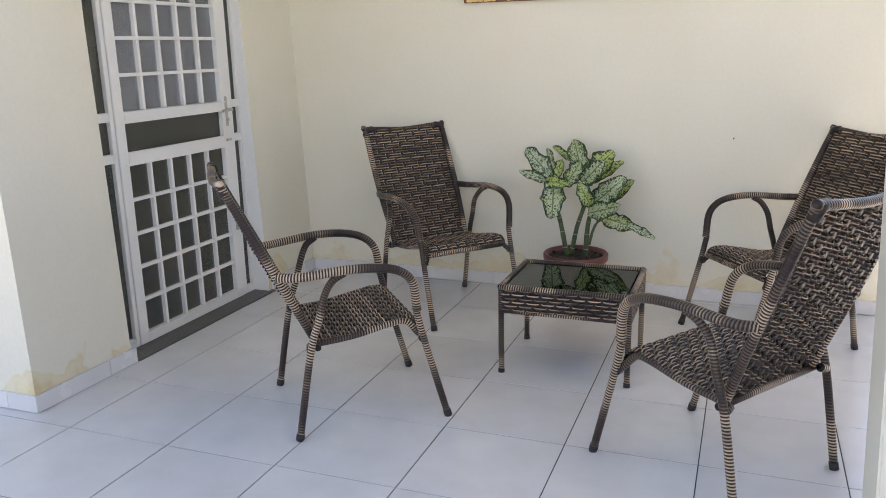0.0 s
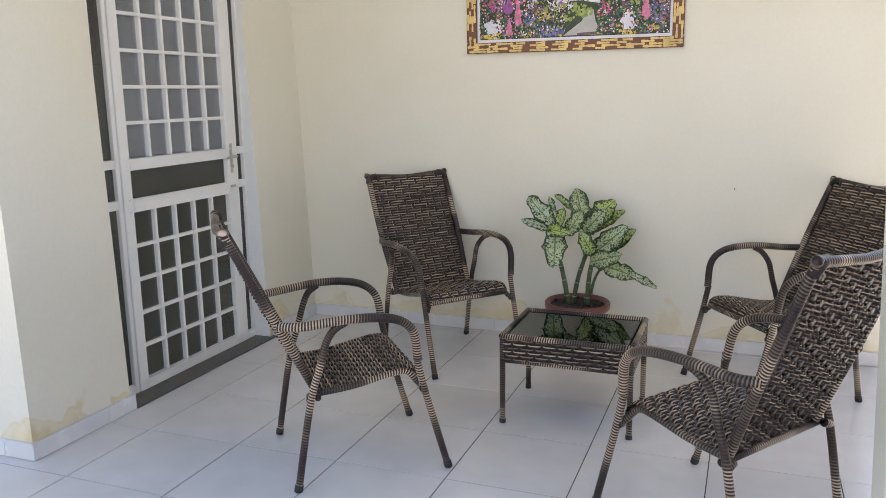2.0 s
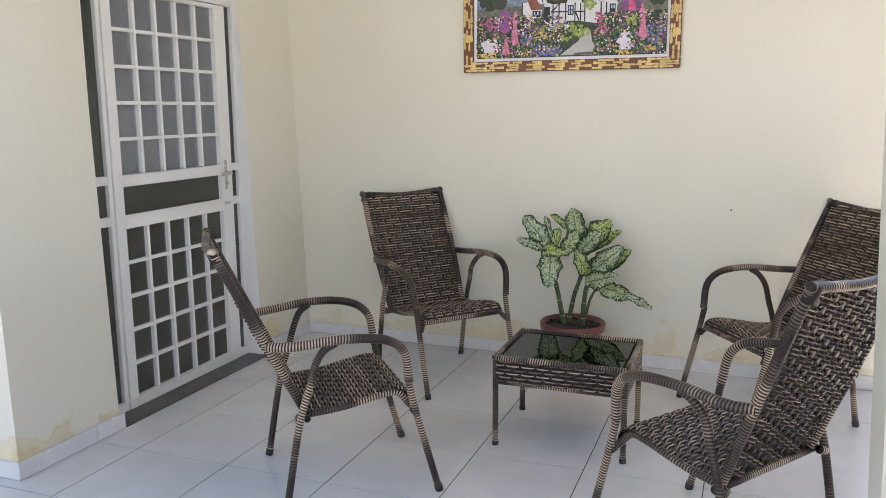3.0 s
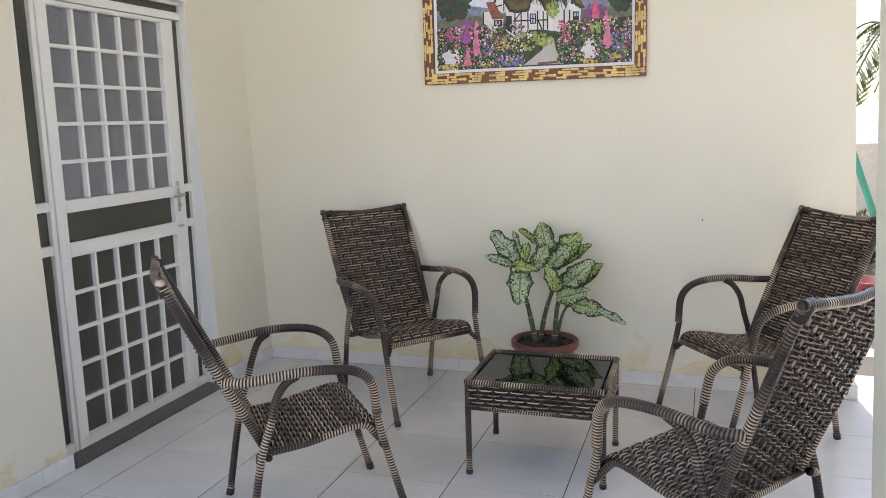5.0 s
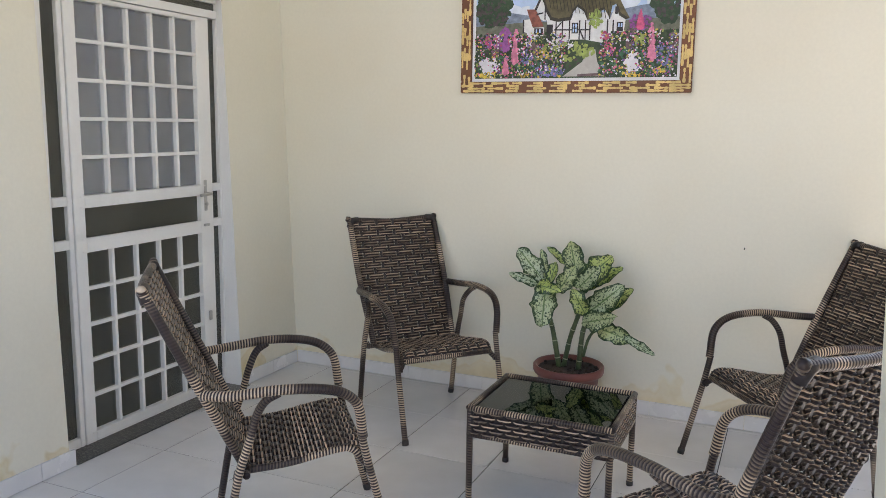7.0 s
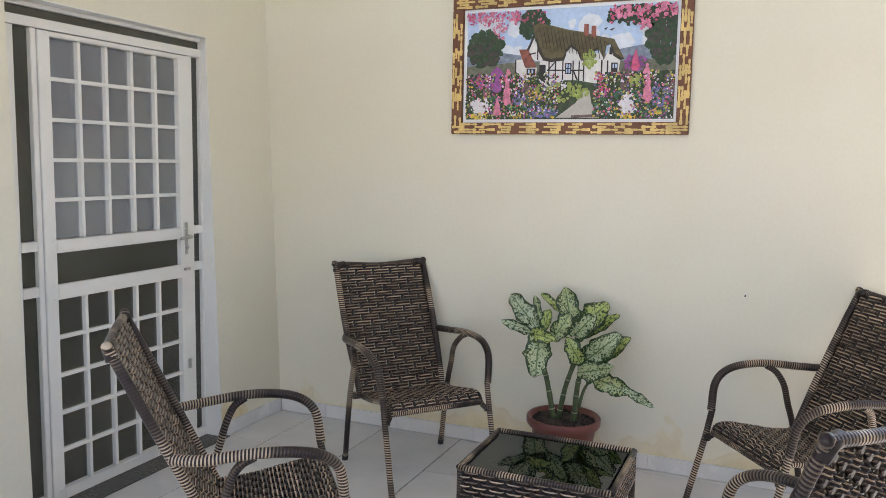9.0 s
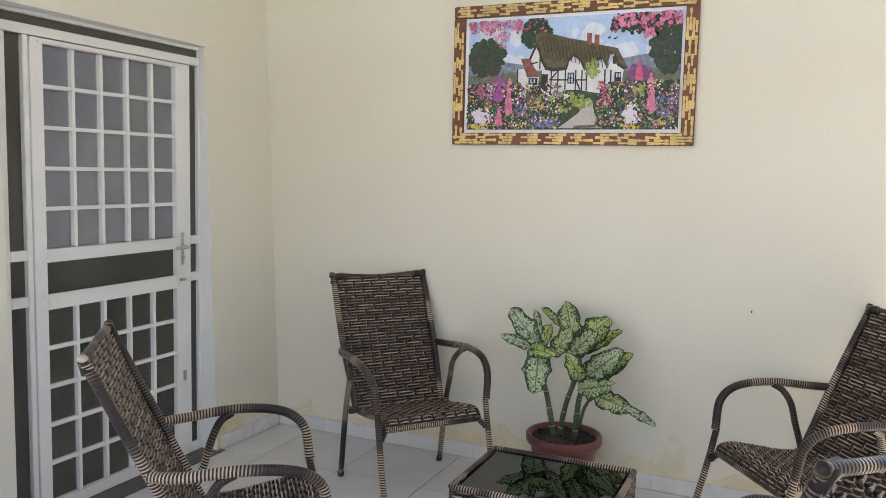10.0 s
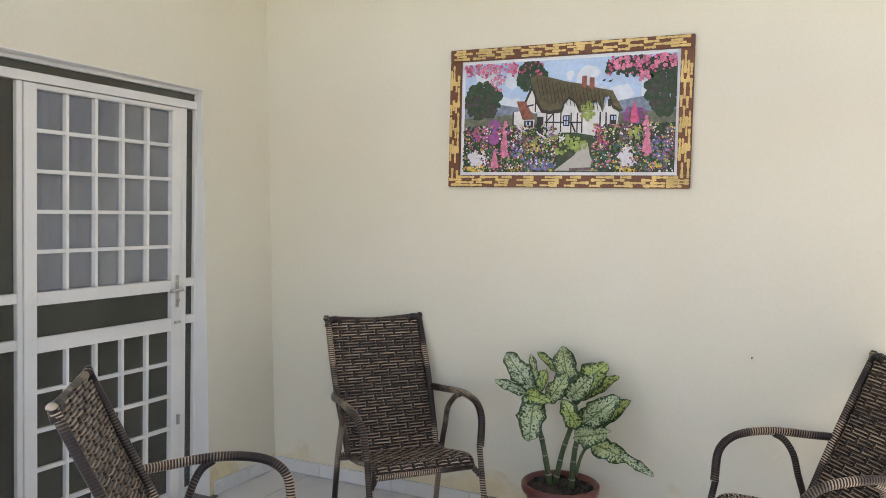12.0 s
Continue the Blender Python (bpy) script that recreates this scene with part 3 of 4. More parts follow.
def leaf_blade(base, tip, half, curl=0.25, roll=0.0, droop=0.0, seed=0):
    """A pointed oval blade, folded along its midrib and wavy at the margin."""
    a, b = Vector(base) - ORIGIN, Vector(tip) - ORIGIN
    d = b - a
    eye = Vector((0.25, -0.92, 0.30))
    wide = d.cross(eye).normalized()
    wide = Matrix.Rotation(radians(roll), 3, d.normalized()) @ wide
    face = wide.cross(d).normalized()
    bm = bmesh.new()
    uv = bm.loops.layers.uv.verify()
    n, grid, r = 22, [], random.Random(seed)
    ph = r.uniform(0, 6)
    for i in range(n + 1):
        t = i / n
        w = half * (math.sin(math.pi * min(1, t ** 0.86)) ** 0.5 if 0 < t < 1 else 0.03)
        w *= 1 + 0.10 * math.sin(15 * t + 1.7 * ph) + 0.05 * math.sin(31 * t + ph)
        spine = a + d * t + face * (droop * math.sin(math.pi * t))
        row = []
        for k in (-1, -0.55, 0, 0.55, 1):
            lift = curl * w * abs(k) ** 1.4 + 0.30 * half * math.sin(12 * t + ph + 2.4 * k) * abs(k)
            row.append((bm.verts.new(spine + wide * (w * k) + face * lift), (t, k)))
        grid.append(row)
    for p, q in zip(grid, grid[1:]):
        for k in range(4):
            quad = (p[k], p[k + 1], q[k + 1], q[k])
            f = bm.faces.new([v for v, _ in quad])
            for loop, (_, c) in zip(f.loops, quad):
                loop[uv].uv = c
    return part("leaf", bm, LEAF, plant, "", True)


stem([(-0.907, 4.15, 0.272), (-0.939, 4.14, 0.442), (-0.968, 4.12, 0.58), (-0.975, 4.12, 0.69)], 0.0135, 0.009)
stem([(-0.886, 4.16, 0.272), (-0.857, 4.16, 0.425), (-0.816, 4.16, 0.564), (-0.811, 4.16, 0.68)], 0.0125, 0.0095)
stem([(-0.807, 4.14, 0.272), (-0.796, 4.14, 0.433), (-0.781, 4.14, 0.541), (-0.800, 4.14, 0.66)], 0.0135, 0.009)
stem([(-0.786, 4.14, 0.34), (-0.770, 4.14, 0.41), (-0.752, 4.135, 0.452), (-0.722, 4.12, 0.496)], 0.008, 0.006)
leaf_blade((-0.985, 4.12, 0.690), (-1.140, 4.16, 0.842), 0.050, 0.3, 8, 0.01, 1)
leaf_blade((-1.000, 4.12, 0.680), (-1.152, 4.06, 0.736), 0.025, 0.5, -10, 0.012, 2)
leaf_blade((-0.975, 4.13, 0.690), (-1.027, 4.18, 0.845), 0.023, 0.6, 20, 0.0, 3)
leaf_blade((-0.962, 4.13, 0.690), (-0.946, 4.17, 0.790), 0.028, 0.6, -15, 0.0, 4)
leaf_blade((-0.965, 4.08, 0.690), (-0.952, 3.98, 0.504), 0.062, 0.2, 4, 0.02, 5)
leaf_blade((-0.915, 4.10, 0.655), (-0.839, 4.14, 0.785), 0.043, 0.3, 10, 0.01, 6)
leaf_blade((-0.830, 4.17, 0.680), (-0.896, 4.24, 0.888), 0.055, 0.35, -6, 0.01, 7)
leaf_blade((-0.850, 4.18, 0.755), (-1.008, 4.22, 0.851), 0.022, 0.7, 10, 0.0, 8)
leaf_blade((-0.815, 4.16, 0.690), (-0.682, 4.22, 0.832), 0.060, 0.3, -6, 0.012, 9)
leaf_blade((-0.820, 4.12, 0.680), (-0.715, 4.08, 0.800), 0.048, 0.25, 12, 0.015, 10)
leaf_blade((-0.805, 4.18, 0.662), (-0.632, 4.24, 0.778), 0.034, 0.5, -12, 0.01, 11)
leaf_blade((-0.792, 4.14, 0.540), (-0.604, 4.12, 0.714), 0.060, 0.3, 6, 0.012, 12)
leaf_blade((-0.780, 4.18, 0.530), (-0.566, 4.18, 0.688), 0.048, 0.35, -10, 0.01, 13)
leaf_blade((-0.790, 4.10, 0.518), (-0.610, 4.02, 0.582), 0.048, 0.25, 10, 0.02, 14)
leaf_blade((-0.774, 4.12, 0.548), (-0.840, 4.08, 0.686), 0.040, 0.35, -8, 0.012, 15)
leaf_blade((-0.725, 4.12, 0.500), (-0.540, 4.10, 0.452), 0.045, 0.4, 5, 0.012, 16)
leaf_blade((-0.590, 4.10, 0.474), (-0.440, 4.10, 0.402), 0.021, 0.6, 0, 0.008, 17)
leaf_blade((-1.010, 4.08, 0.686), (-0.880, 4.03, 0.672), 0.036, 0.25, 4, 0.02, 18)


# ---- picture ----
def colour(name, c):
    return plain(name, c, 0.45, 0, 0.1 if min(c) > 0.45 else 0.4, 260, 0.02, 0.3 if min(c) > 0.45 else 0.9)


PX0, PX1, PZ0, PZ1 = -1.555, -0.382, 1.611, 2.286
PW, PH = PX1 - PX0, PZ1 - PZ0
picture = thing("framed_picture", pose(PX0, BY - 0.001, PZ0), "framed cottage garden print with gilded brown frame", "picture")
RW = 0.058
part("backing", box(0.01, PW - 0.01, -0.0035, 0.0, 0.01, PH - 0.01), FRAMEWOOD, picture)
rails = []
for x0, x1, z0, z1 in ((0, PW, 0, RW), (0, PW, PH - RW, PH), (0, RW, RW + 0.0005, PH - RW - 0.0005), (PW - RW, PW, RW + 0.0005, PH - RW - 0.0005)):
    rails.append(part("frame_rail", box(x0, x1, -0.022, -0.004, z0, z1, 0.003), FRAMEWOOD, picture, "brown frame rail with gilded chips"))
rng = random.Random(11)


def chip(length, high, flip):
    """A ragged gilded sliver, flared at one end."""
    bm = bmesh.new()
    up = [(length * k / 9, high * (0.34 + 0.42 * abs(k / 9 - 0.35) * 1.5 + 0.10 * math.sin(2.1 * k + length * 250)) * (0.7 if k in (0, 9) else 1) * 0.52) for k in range(10)]
    if flip:
        up = [(length - x, h) for x, h in up[::-1]]
    ring = [bm.verts.new((x, 0, h)) for x, h in up] + [bm.verts.new((x, 0, -h * 0.85)) for x, h in up[::-1]]
    f = bm.faces.new(ring)
    g = bmesh.ops.extrude_face_region(bm, geom=[f])
    bmesh.ops.translate(bm, vec=(0, -0.002, 0), verts=[v for v in g["geom"] if isinstance(v, bmesh.types.BMVert)])
    bmesh.ops.recalc_face_normals(bm, faces=bm.faces[:])
    return mesh_of(bm, "gilded_chip", GILT)


chips = [chip(l, 0.0225, k % 2) for k, l in enumerate((0.052, 0.068, 0.085, 0.098))]
for ri, (rail, length) in enumerate(zip(rails, (PW, PW, PH, PH))):
    groups = int(length / 0.125)
    for g in range(groups + 1):
        for lane in range(4):
            me = chips[rng.randrange(4)]
            s = 0.008 + g * (length - 0.10) / groups + rng.uniform(-0.012, 0.012) + (0.034 if lane % 2 else 0)
            s = min(max(s, 0.006), length - 0.102)
            w = 0.0095 + lane * 0.0130
            if ri < 2:
                m = pose(s, -0.0222, w + (PH - RW if ri == 1 else 0))
            else:
                if s + 0.1 > PH - 0.01 or s < 0.02:
                    continue
                m = pose(w + (PW - RW if ri == 3 else 0), -0.0222, s, 0, -90, 0)
            piece("gilded_chip", me, rail, m)
part("mat", box(RW + 0.0005, PW - RW - 0.0005, -0.006, -0.004, RW + 0.0005, PH - RW - 0.0005), plain("white_mat", (0.88, 0.89, 0.92), 0.3, 0, 0.02, 30, 0.02, 0.1), picture, "white border of the print")
IX0, IX1, IZ0, IZ1 = RW + 0.018, PW - RW - 0.014, RW + 0.016, PH - RW - 0.016
IW, IH = IX1 - IX0, IZ1 - IZ0
LAYER = [0]


def flat(name, polys, mat, label=""):
    """Flat shapes of the print, in shares of its width and height."""
    bm = bmesh.new()
    LAYER[0] += 1
    y = -0.0062 - 0.00052 * LAYER[0]
    for i, poly in enumerate(polys):
        bm.faces.new([bm.verts.new((IX0 + IW * min(max(u, 0), 1), y - 0.000005 * (i % 100), IZ0 + IH * min(max(v, 0), 1))) for u, v in poly])
    for f in bm.faces:
        f.normal_update()
        if f.normal.y > 0:
            f.normal_flip()
    ob = part(name, bm, mat, picture, label)
    return tagged(ob, "", "", "", "stuff") if len(polys) > 12 else ob


def blob(u, v, r, n=9, rough=0.3, rg=random.Random(3)):
    return [(u + r * IH / IW * math.cos(6.283 * k / n) * (1 + rg.uniform(-rough, rough)), v + r * math.sin(6.283 * k / n) * (1 + rg.uniform(-rough, rough))) for k in range(n)]


def scatter(count, u0, u1, v0, v1, r, seed, rough=0.35):
    rg = random.Random(seed)
    out = []
    for _ in range(count):
        a, q = rg.uniform(0, 6.283), math.sqrt(rg.random())
        if u1 - u0 < 0.26:
            u, v = (u0 + u1) / 2 + (u1 - u0) * 0.58 * q * math.cos(a), (v0 + v1) / 2 + (v1 - v0) * 0.56 * q * math.sin(a)
        else:
            u, v = rg.uniform(u0, u1), rg.uniform(v0, v1)
        out.append(blob(u, v, r * rg.uniform(0.5, 1.3), 7, rough, rg))
    return out


C = {n: colour("print_" + n, c) for n, c in dict(
    sky=(0.50, 0.66, 0.90), cloud=(0.74, 0.80, 0.90), hill=(0.24, 0.30, 0.40), field=(0.17, 0.18, 0.13), tree=(0.022, 0.060, 0.022), trunk=(0.07, 0.05, 0.05),
    thatch=(0.13, 0.105, 0.045), thatch_dark=(0.045, 0.035, 0.018), plaster=(0.80, 0.80, 0.80), timber=(0.03, 0.025, 0.03), brick=(0.30, 0.09, 0.06), path=(0.52, 0.50, 0.47),
    hedge=(0.040, 0.075, 0.032), lime=(0.34, 0.43, 0.11), yellow=(0.70, 0.52, 0.08), pink=(0.78, 0.24, 0.38), rose=(0.62, 0.10, 0.22), violet=(0.36, 0.10, 0.36), white=(0.78, 0.76, 0.82),
    blue=(0.20, 0.20, 0.48), teal=(0.05, 0.17, 0.09), post=(0.17, 0.11, 0.12)).items()}
flat("sky", [[(0, 0), (1, 0), (1, 1), (0, 1)]], C["sky"], "pale blue printed sky")
flat("cloud", scatter(26, 0.05, 0.95, 0.6, 0.95, 0.08, 21), C["cloud"])
flat("hill", [[(0.0, 0.45), (0, 0.60), (0.12, 0.64), (0.3, 0.58), (0.45, 0.6), (0.62, 0.55), (0.76, 0.62), (0.9, 0.66), (1, 0.62), (1, 0.45)]], C["hill"])
flat("field", [[(0, 0.3), (0, 0.50), (0.3, 0.53), (0.6, 0.5), (1, 0.53), (1, 0.3)]], C["field"])
flat("hedge", [[(0, 0), (0, 0.36), (0.2, 0.42), (0.4, 0.36), (0.7, 0.4), (1, 0.42), (1, 0)]] + scatter(150, 0, 1, 0.05, 0.4, 0.031, 4), C["hedge"])
flat("tree", scatter(150, 0.02, 0.17, 0.52, 0.80, 0.0372, 5) + scatter(150, 0.28, 0.4, 0.74, 0.98, 0.0248, 6) + scatter(150, 0.88, 1.0, 0.52, 0.95, 0.0341, 7) + scatter(130, 0.7, 0.9, 0.84, 0.98, 0.0217, 8), C["tree"])
flat("tree_light", scatter(90, 0.02, 0.17, 0.54, 0.82, 0.012, 71) + scatter(60, 0.28, 0.4, 0.74, 0.98, 0.010, 72) + scatter(90, 0.88, 1.0, 0.54, 0.95, 0.012, 73), C["hedge"])
flat("tree_dark", scatter(70, 0.02, 0.17, 0.50, 0.74, 0.014, 74) + scatter(60, 0.88, 1.0, 0.5, 0.9, 0.014, 75) + scatter(60, 0.0, 1.0, 0.05, 0.36, 0.016, 76), C["trunk"])
flat("plaster", [[(0.338, 0.766), (0.365, 0.616), (0.388, 0.541), (0.353, 0.531), (0.315, 0.582), (0.309, 0.645)],
                 [(0.372, 0.537), (0.491, 0.529), (0.503, 0.594), (0.522, 0.641), (0.553, 0.597), (0.572, 0.517), (0.603, 0.527), (0.628, 0.585), (0.666, 0.594), (0.678, 0.522), (0.703, 0.639), (0.722, 0.650), (0.753, 0.513), (0.747, 0.412), (0.697, 0.403), (0.666, 0.309), (0.553, 0.349), (0.478, 0.352), (0.403, 0.324), (0.372, 0.345)],
                 [(0.255, 0.549), (0.284, 0.552), (0.303, 0.472), (0.359, 0.473), (0.355, 0.395), (0.309, 0.392), (0.255, 0.437)]], C["plaster"], "white timbered cottage wall")
flat("thatch", [[(0.334, 0.853), (0.365, 0.877), (0.428, 0.846), (0.503, 0.805), (0.578, 0.776), (0.641, 0.739), (0.722, 0.704), (0.741, 0.636), (0.772, 0.528), (0.753, 0.518), (0.722, 0.555), (0.706, 0.658), (0.688, 0.645), (0.678, 0.534), (0.653, 0.614), (0.622, 0.593), (0.603, 0.539), (0.572, 0.524), (0.553, 0.602), (0.522, 0.648), (0.501, 0.601), (0.491, 0.529), (0.428, 0.518), (0.390, 0.535), (0.365, 0.616), (0.347, 0.741)]], C["thatch"], "brown thatched roof")
LAYER[0] += 1
flat("thatch_edge", [[(0.491, 0.529), (0.428, 0.518), (0.390, 0.535), (0.365, 0.616), (0.347, 0.741), (0.355, 0.740), (0.374, 0.635), (0.395, 0.565), (0.428, 0.548), (0.486, 0.559)]], C["thatch_dark"])
LAYER[0] -= 1
flat("thatch_edge", [[(0.572, 0.524), (0.553, 0.602), (0.522, 0.648), (0.501, 0.601), (0.491, 0.529), (0.486, 0.559), (0.498, 0.626), (0.523, 0.670), (0.558, 0.621), (0.573, 0.558)]], C["thatch_dark"])
LAYER[0] -= 1
flat("thatch_edge", [[(0.603, 0.539), (0.622, 0.593), (0.653, 0.614), (0.653, 0.638), (0.618, 0.612), (0.593, 0.561)]], C["thatch_dark"])
LAYER[0] -= 1
flat("thatch_edge", [[(0.772, 0.528), (0.753, 0.518), (0.722, 0.555), (0.706, 0.658), (0.713, 0.657), (0.728, 0.581), (0.753, 0.546)]], C["thatch_dark"])
LAYER[0] -= 1
LAYER[0] += 1
flat("brick_gable", [[(0.268, 0.643), (0.313, 0.640), (0.357, 0.481), (0.300, 0.477), (0.284, 0.560)]], C["brick"])
flat("chimney", [[(0.581, 0.845), (0.603, 0.843), (0.603, 0.738), (0.581, 0.740)]], C["brick"])
LAYER[0] -= 1
flat("chimney", [[(0.616, 0.827), (0.638, 0.825), (0.638, 0.720), (0.616, 0.722)]], C["brick"])
flat("timber", [
    [(0.372, 0.497), (0.403, 0.495), (0.403, 0.324), (0.372, 0.325)],
    [(0.416, 0.531), (0.422, 0.531), (0.422, 0.347), (0.416, 0.348)],
    [(0.448, 0.529), (0.454, 0.529), (0.454, 0.346), (0.448, 0.346)],
    [(0.483, 0.527), (0.489, 0.527), (0.489, 0.345), (0.483, 0.345)],
    [(0.532, 0.524), (0.538, 0.524), (0.538, 0.343), (0.532, 0.343)],
    [(0.561, 0.522), (0.567, 0.522), (0.567, 0.342), (0.561, 0.342)],
    [(0.583, 0.521), (0.589, 0.521), (0.589, 0.341), (0.583, 0.341)],
    [(0.409, 0.451), (0.588, 0.441), (0.588, 0.429), (0.409, 0.439)],
    [(0.497, 0.504), (0.528, 0.503), (0.528, 0.406), (0.497, 0.407)],
    [(0.309, 0.466), (0.353, 0.464), (0.353, 0.400), (0.309, 0.402)],
    [(0.713, 0.497), (0.743, 0.495), (0.743, 0.412), (0.713, 0.414)],
    [(0.703, 0.634), (0.718, 0.633), (0.718, 0.567), (0.703, 0.568)],
    [(0.359, 0.661), (0.365, 0.660), (0.365, 0.542), (0.359, 0.542)],
    [(0.666, 0.523), (0.673, 0.523), (0.673, 0.333), (0.666, 0.333)],
    [(0.693, 0.517), (0.700, 0.516), (0.700, 0.403), (0.693, 0.403)],
    [(0.250, 0.550), (0.257, 0.549), (0.257, 0.424), (0.250, 0.425)],
    [(0.340, 0.771), (0.348, 0.760), (0.318, 0.629), (0.308, 0.640)],
    [(0.534, 0.435), (0.541, 0.434), (0.561, 0.349), (0.553, 0.349)],
    [(0.448, 0.524), (0.454, 0.524), (0.418, 0.441), (0.413, 0.451)],
    [(0.673, 0.796), (0.693, 0.811), (0.683, 0.783)],
    [(0.698, 0.786), (0.726, 0.803), (0.711, 0.776)],
    [(0.318, 0.600), (0.353, 0.612), (0.353, 0.600), (0.318, 0.585)]], C["timber"])
for glint in [[(0.502, 0.494), (0.509, 0.494), (0.509, 0.460), (0.502, 0.461)], [(0.514, 0.494), (0.522, 0.493), (0.522, 0.459), (0.514, 0.460)], [(0.502, 0.451), (0.509, 0.450), (0.509, 0.417), (0.502, 0.417)], [(0.514, 0.450), (0.522, 0.450), (0.522, 0.416), (0.514, 0.416)], [(0.317, 0.456), (0.324, 0.456), (0.324, 0.421), (0.317, 0.421)], [(0.334, 0.455), (0.342, 0.455), (0.342, 0.420), (0.334, 0.420)], [(0.720, 0.484), (0.727, 0.484), (0.727, 0.451), (0.720, 0.451)], [(0.732, 0.484), (0.740, 0.483), (0.740, 0.450), (0.732, 0.451)]]:
    flat("window_light", [glint], C["sky"])
    LAYER[0] -= 1
LAYER[0] += 1
flat("path", [[(0.459, 0.012), (0.666, 0.012), (0.628, 0.143), (0.616, 0.258), (0.591, 0.249), (0.553, 0.145), (0.503, 0.073)]], C["path"], "pale printed garden path")
flat("path_step", [[(0.532, 0.010), (0.534, 0.034), (0.663, 0.043), (0.666, 0.019)]], C["post"])
for a, b, d in ((0.09, 0.16, 0.40), (0.29, 0.12, 0.32), (0.76, 0.2, 0.42), (0.96, 0.12, 0.38)):
    flat("post", [[(a, b), (a + 0.04, b), (a + 0.04, d), (a + 0.02, d + 0.02), (a, d)]], C["post"])
    LAYER[0] -= 1
LAYER[0] += 1
flat("lime_bush", scatter(150, 0.33, 0.59, 0.17, 0.32, 0.0150, 31) + scatter(60, 0.585, 0.64, 0.46, 0.60, 0.014, 32) + scatter(36, 0.8, 0.87, 0.3, 0.38, 0.0186, 33), C["lime"])
flat("teal_leaf", scatter(150, 0.02, 0.45, 0.02, 0.2, 0.0186, 34) + scatter(150, 0.64, 0.98, 0.02, 0.25, 0.0186, 35), C["teal"])
flat("blue_flower", scatter(104, 0.33, 0.46, 0.02, 0.12, 0.01116, 36) + scatter(52, 0.9, 0.98, 0.1, 0.3, 0.0124, 37) + scatter(41, 0.24, 0.30, 0.14, 0.24, 0.01116, 38), C["blue"])
flat("violet_flower", scatter(104, 0.13, 0.19, 0.26, 0.46, 0.01364, 39) + scatter(90, 0.78, 0.87, 0.42, 0.56, 0.010, 40) + scatter(78, 0.02, 0.16, 0.3, 0.4, 0.01116, 41), C["violet"])
flat("rose_flower", scatter(78, 0.04, 0.12, 0.32, 0.42, 0.00992, 42) + scatter(57, 0.64, 0.7, 0.2, 0.28, 0.01116, 43) + scatter(41, 0.18, 0.22, 0.3, 0.4, 0.0124, 44) + scatter(26, 0.655, 0.68, 0.3, 0.42, 0.00992, 45), C["rose"])
flat("pink_flower", scatter(67, 0.0, 0.29, 0.90, 0.985, 0.01612, 46) + scatter(20, 0.14, 0.2, 0.74, 0.88, 0.01736, 47) + scatter(78, 0.7, 1.0, 0.88, 0.99, 0.01736, 48) + scatter(18, 0.82, 0.88, 0.78, 0.86, 0.01736, 49)
     + scatter(88, 0.205, 0.23, 0.16, 0.44, 0.0124, 50) + scatter(88, 0.865, 0.89, 0.2, 0.46, 0.0124, 51) + scatter(31, 0.165, 0.18, 0.06, 0.22, 0.01116, 52), C["pink"])
flat("white_flower", scatter(67, 0.05, 0.12, 0.05, 0.2, 0.01488, 53) + scatter(62, 0.76, 0.83, 0.06, 0.22, 0.01612, 54) + scatter(52, 0.27, 0.30, 0.28, 0.4, 0.00868, 55) + scatter(78, 0.39, 0.5, 0.26, 0.36, 0.00744, 56) + scatter(26, 0.14, 0.2, 0.78, 0.93, 0.00868, 57), C["white"])
flat("yellow_flower", scatter(41, 0.03, 0.12, 0.0, 0.05, 0.0124, 58) + scatter(46, 0.33, 0.40, 0.17, 0.25, 0.01116, 59) + scatter(31, 0.76, 0.83, 0.0, 0.06, 0.0124, 60) + scatter(20, 0.23, 0.29, 0.01, 0.06, 0.01364, 61) + scatter(20, 0.9, 0.95, 0.03, 0.08, 0.0124, 62), C["yellow"])

flat("garden_shade", scatter(300, 0.0, 0.46, 0.0, 0.42, 0.012, 82) + scatter(220, 0.64, 1.0, 0.0, 0.42, 0.012, 85), C["tree"])
for seed, tint in enumerate(("lime", "violet", "white", "pink", "blue", "rose", "hedge", "yellow", "white", "lime")):
    flat("garden_speckle", scatter(70, 0.0, 0.47, 0.0, 0.42, 0.0085, 90 + seed) + scatter(60, 0.64, 1.0, 0.0, 0.42, 0.0085, 120 + seed), C[tint])
    LAYER[0] -= 0.5
for u in (0.065, 0.795):
    flat("daisy", [blob(u + 0.024 * math.cos(k * 2.4) * (k / 9) ** 0.5, 0.12 + 0.06 * math.sin(k * 2.4) * (k / 9) ** 0.5, 0.022, 10, 0.5) for k in range(10)], C["white"])
for u, v0, v1, tint in ((0.215, 0.15, 0.42, "pink"), (0.165, 0.27, 0.46, "violet"), (0.885, 0.16, 0.44, "pink"), (0.168, 0.05, 0.2, "pink"), (0.825, 0.44, 0.60, "rose")):
    flat("lupin", [blob(u + 0.010 * math.sin(k * 2.1) * (1.2 - k / 26), v0 + (v1 - v0) * k / 26, 0.019 * (1.25 - k / 26), 7, 0.35) for k in range(26)], C[tint])
    LAYER[0] -= 0.5
flat("rosebud", scatter(90, 0.0, 0.4, 0.86, 0.99, 0.010, 83) + scatter(60, 0.7, 1.0, 0.84, 0.99, 0.010, 84), C["rose"])
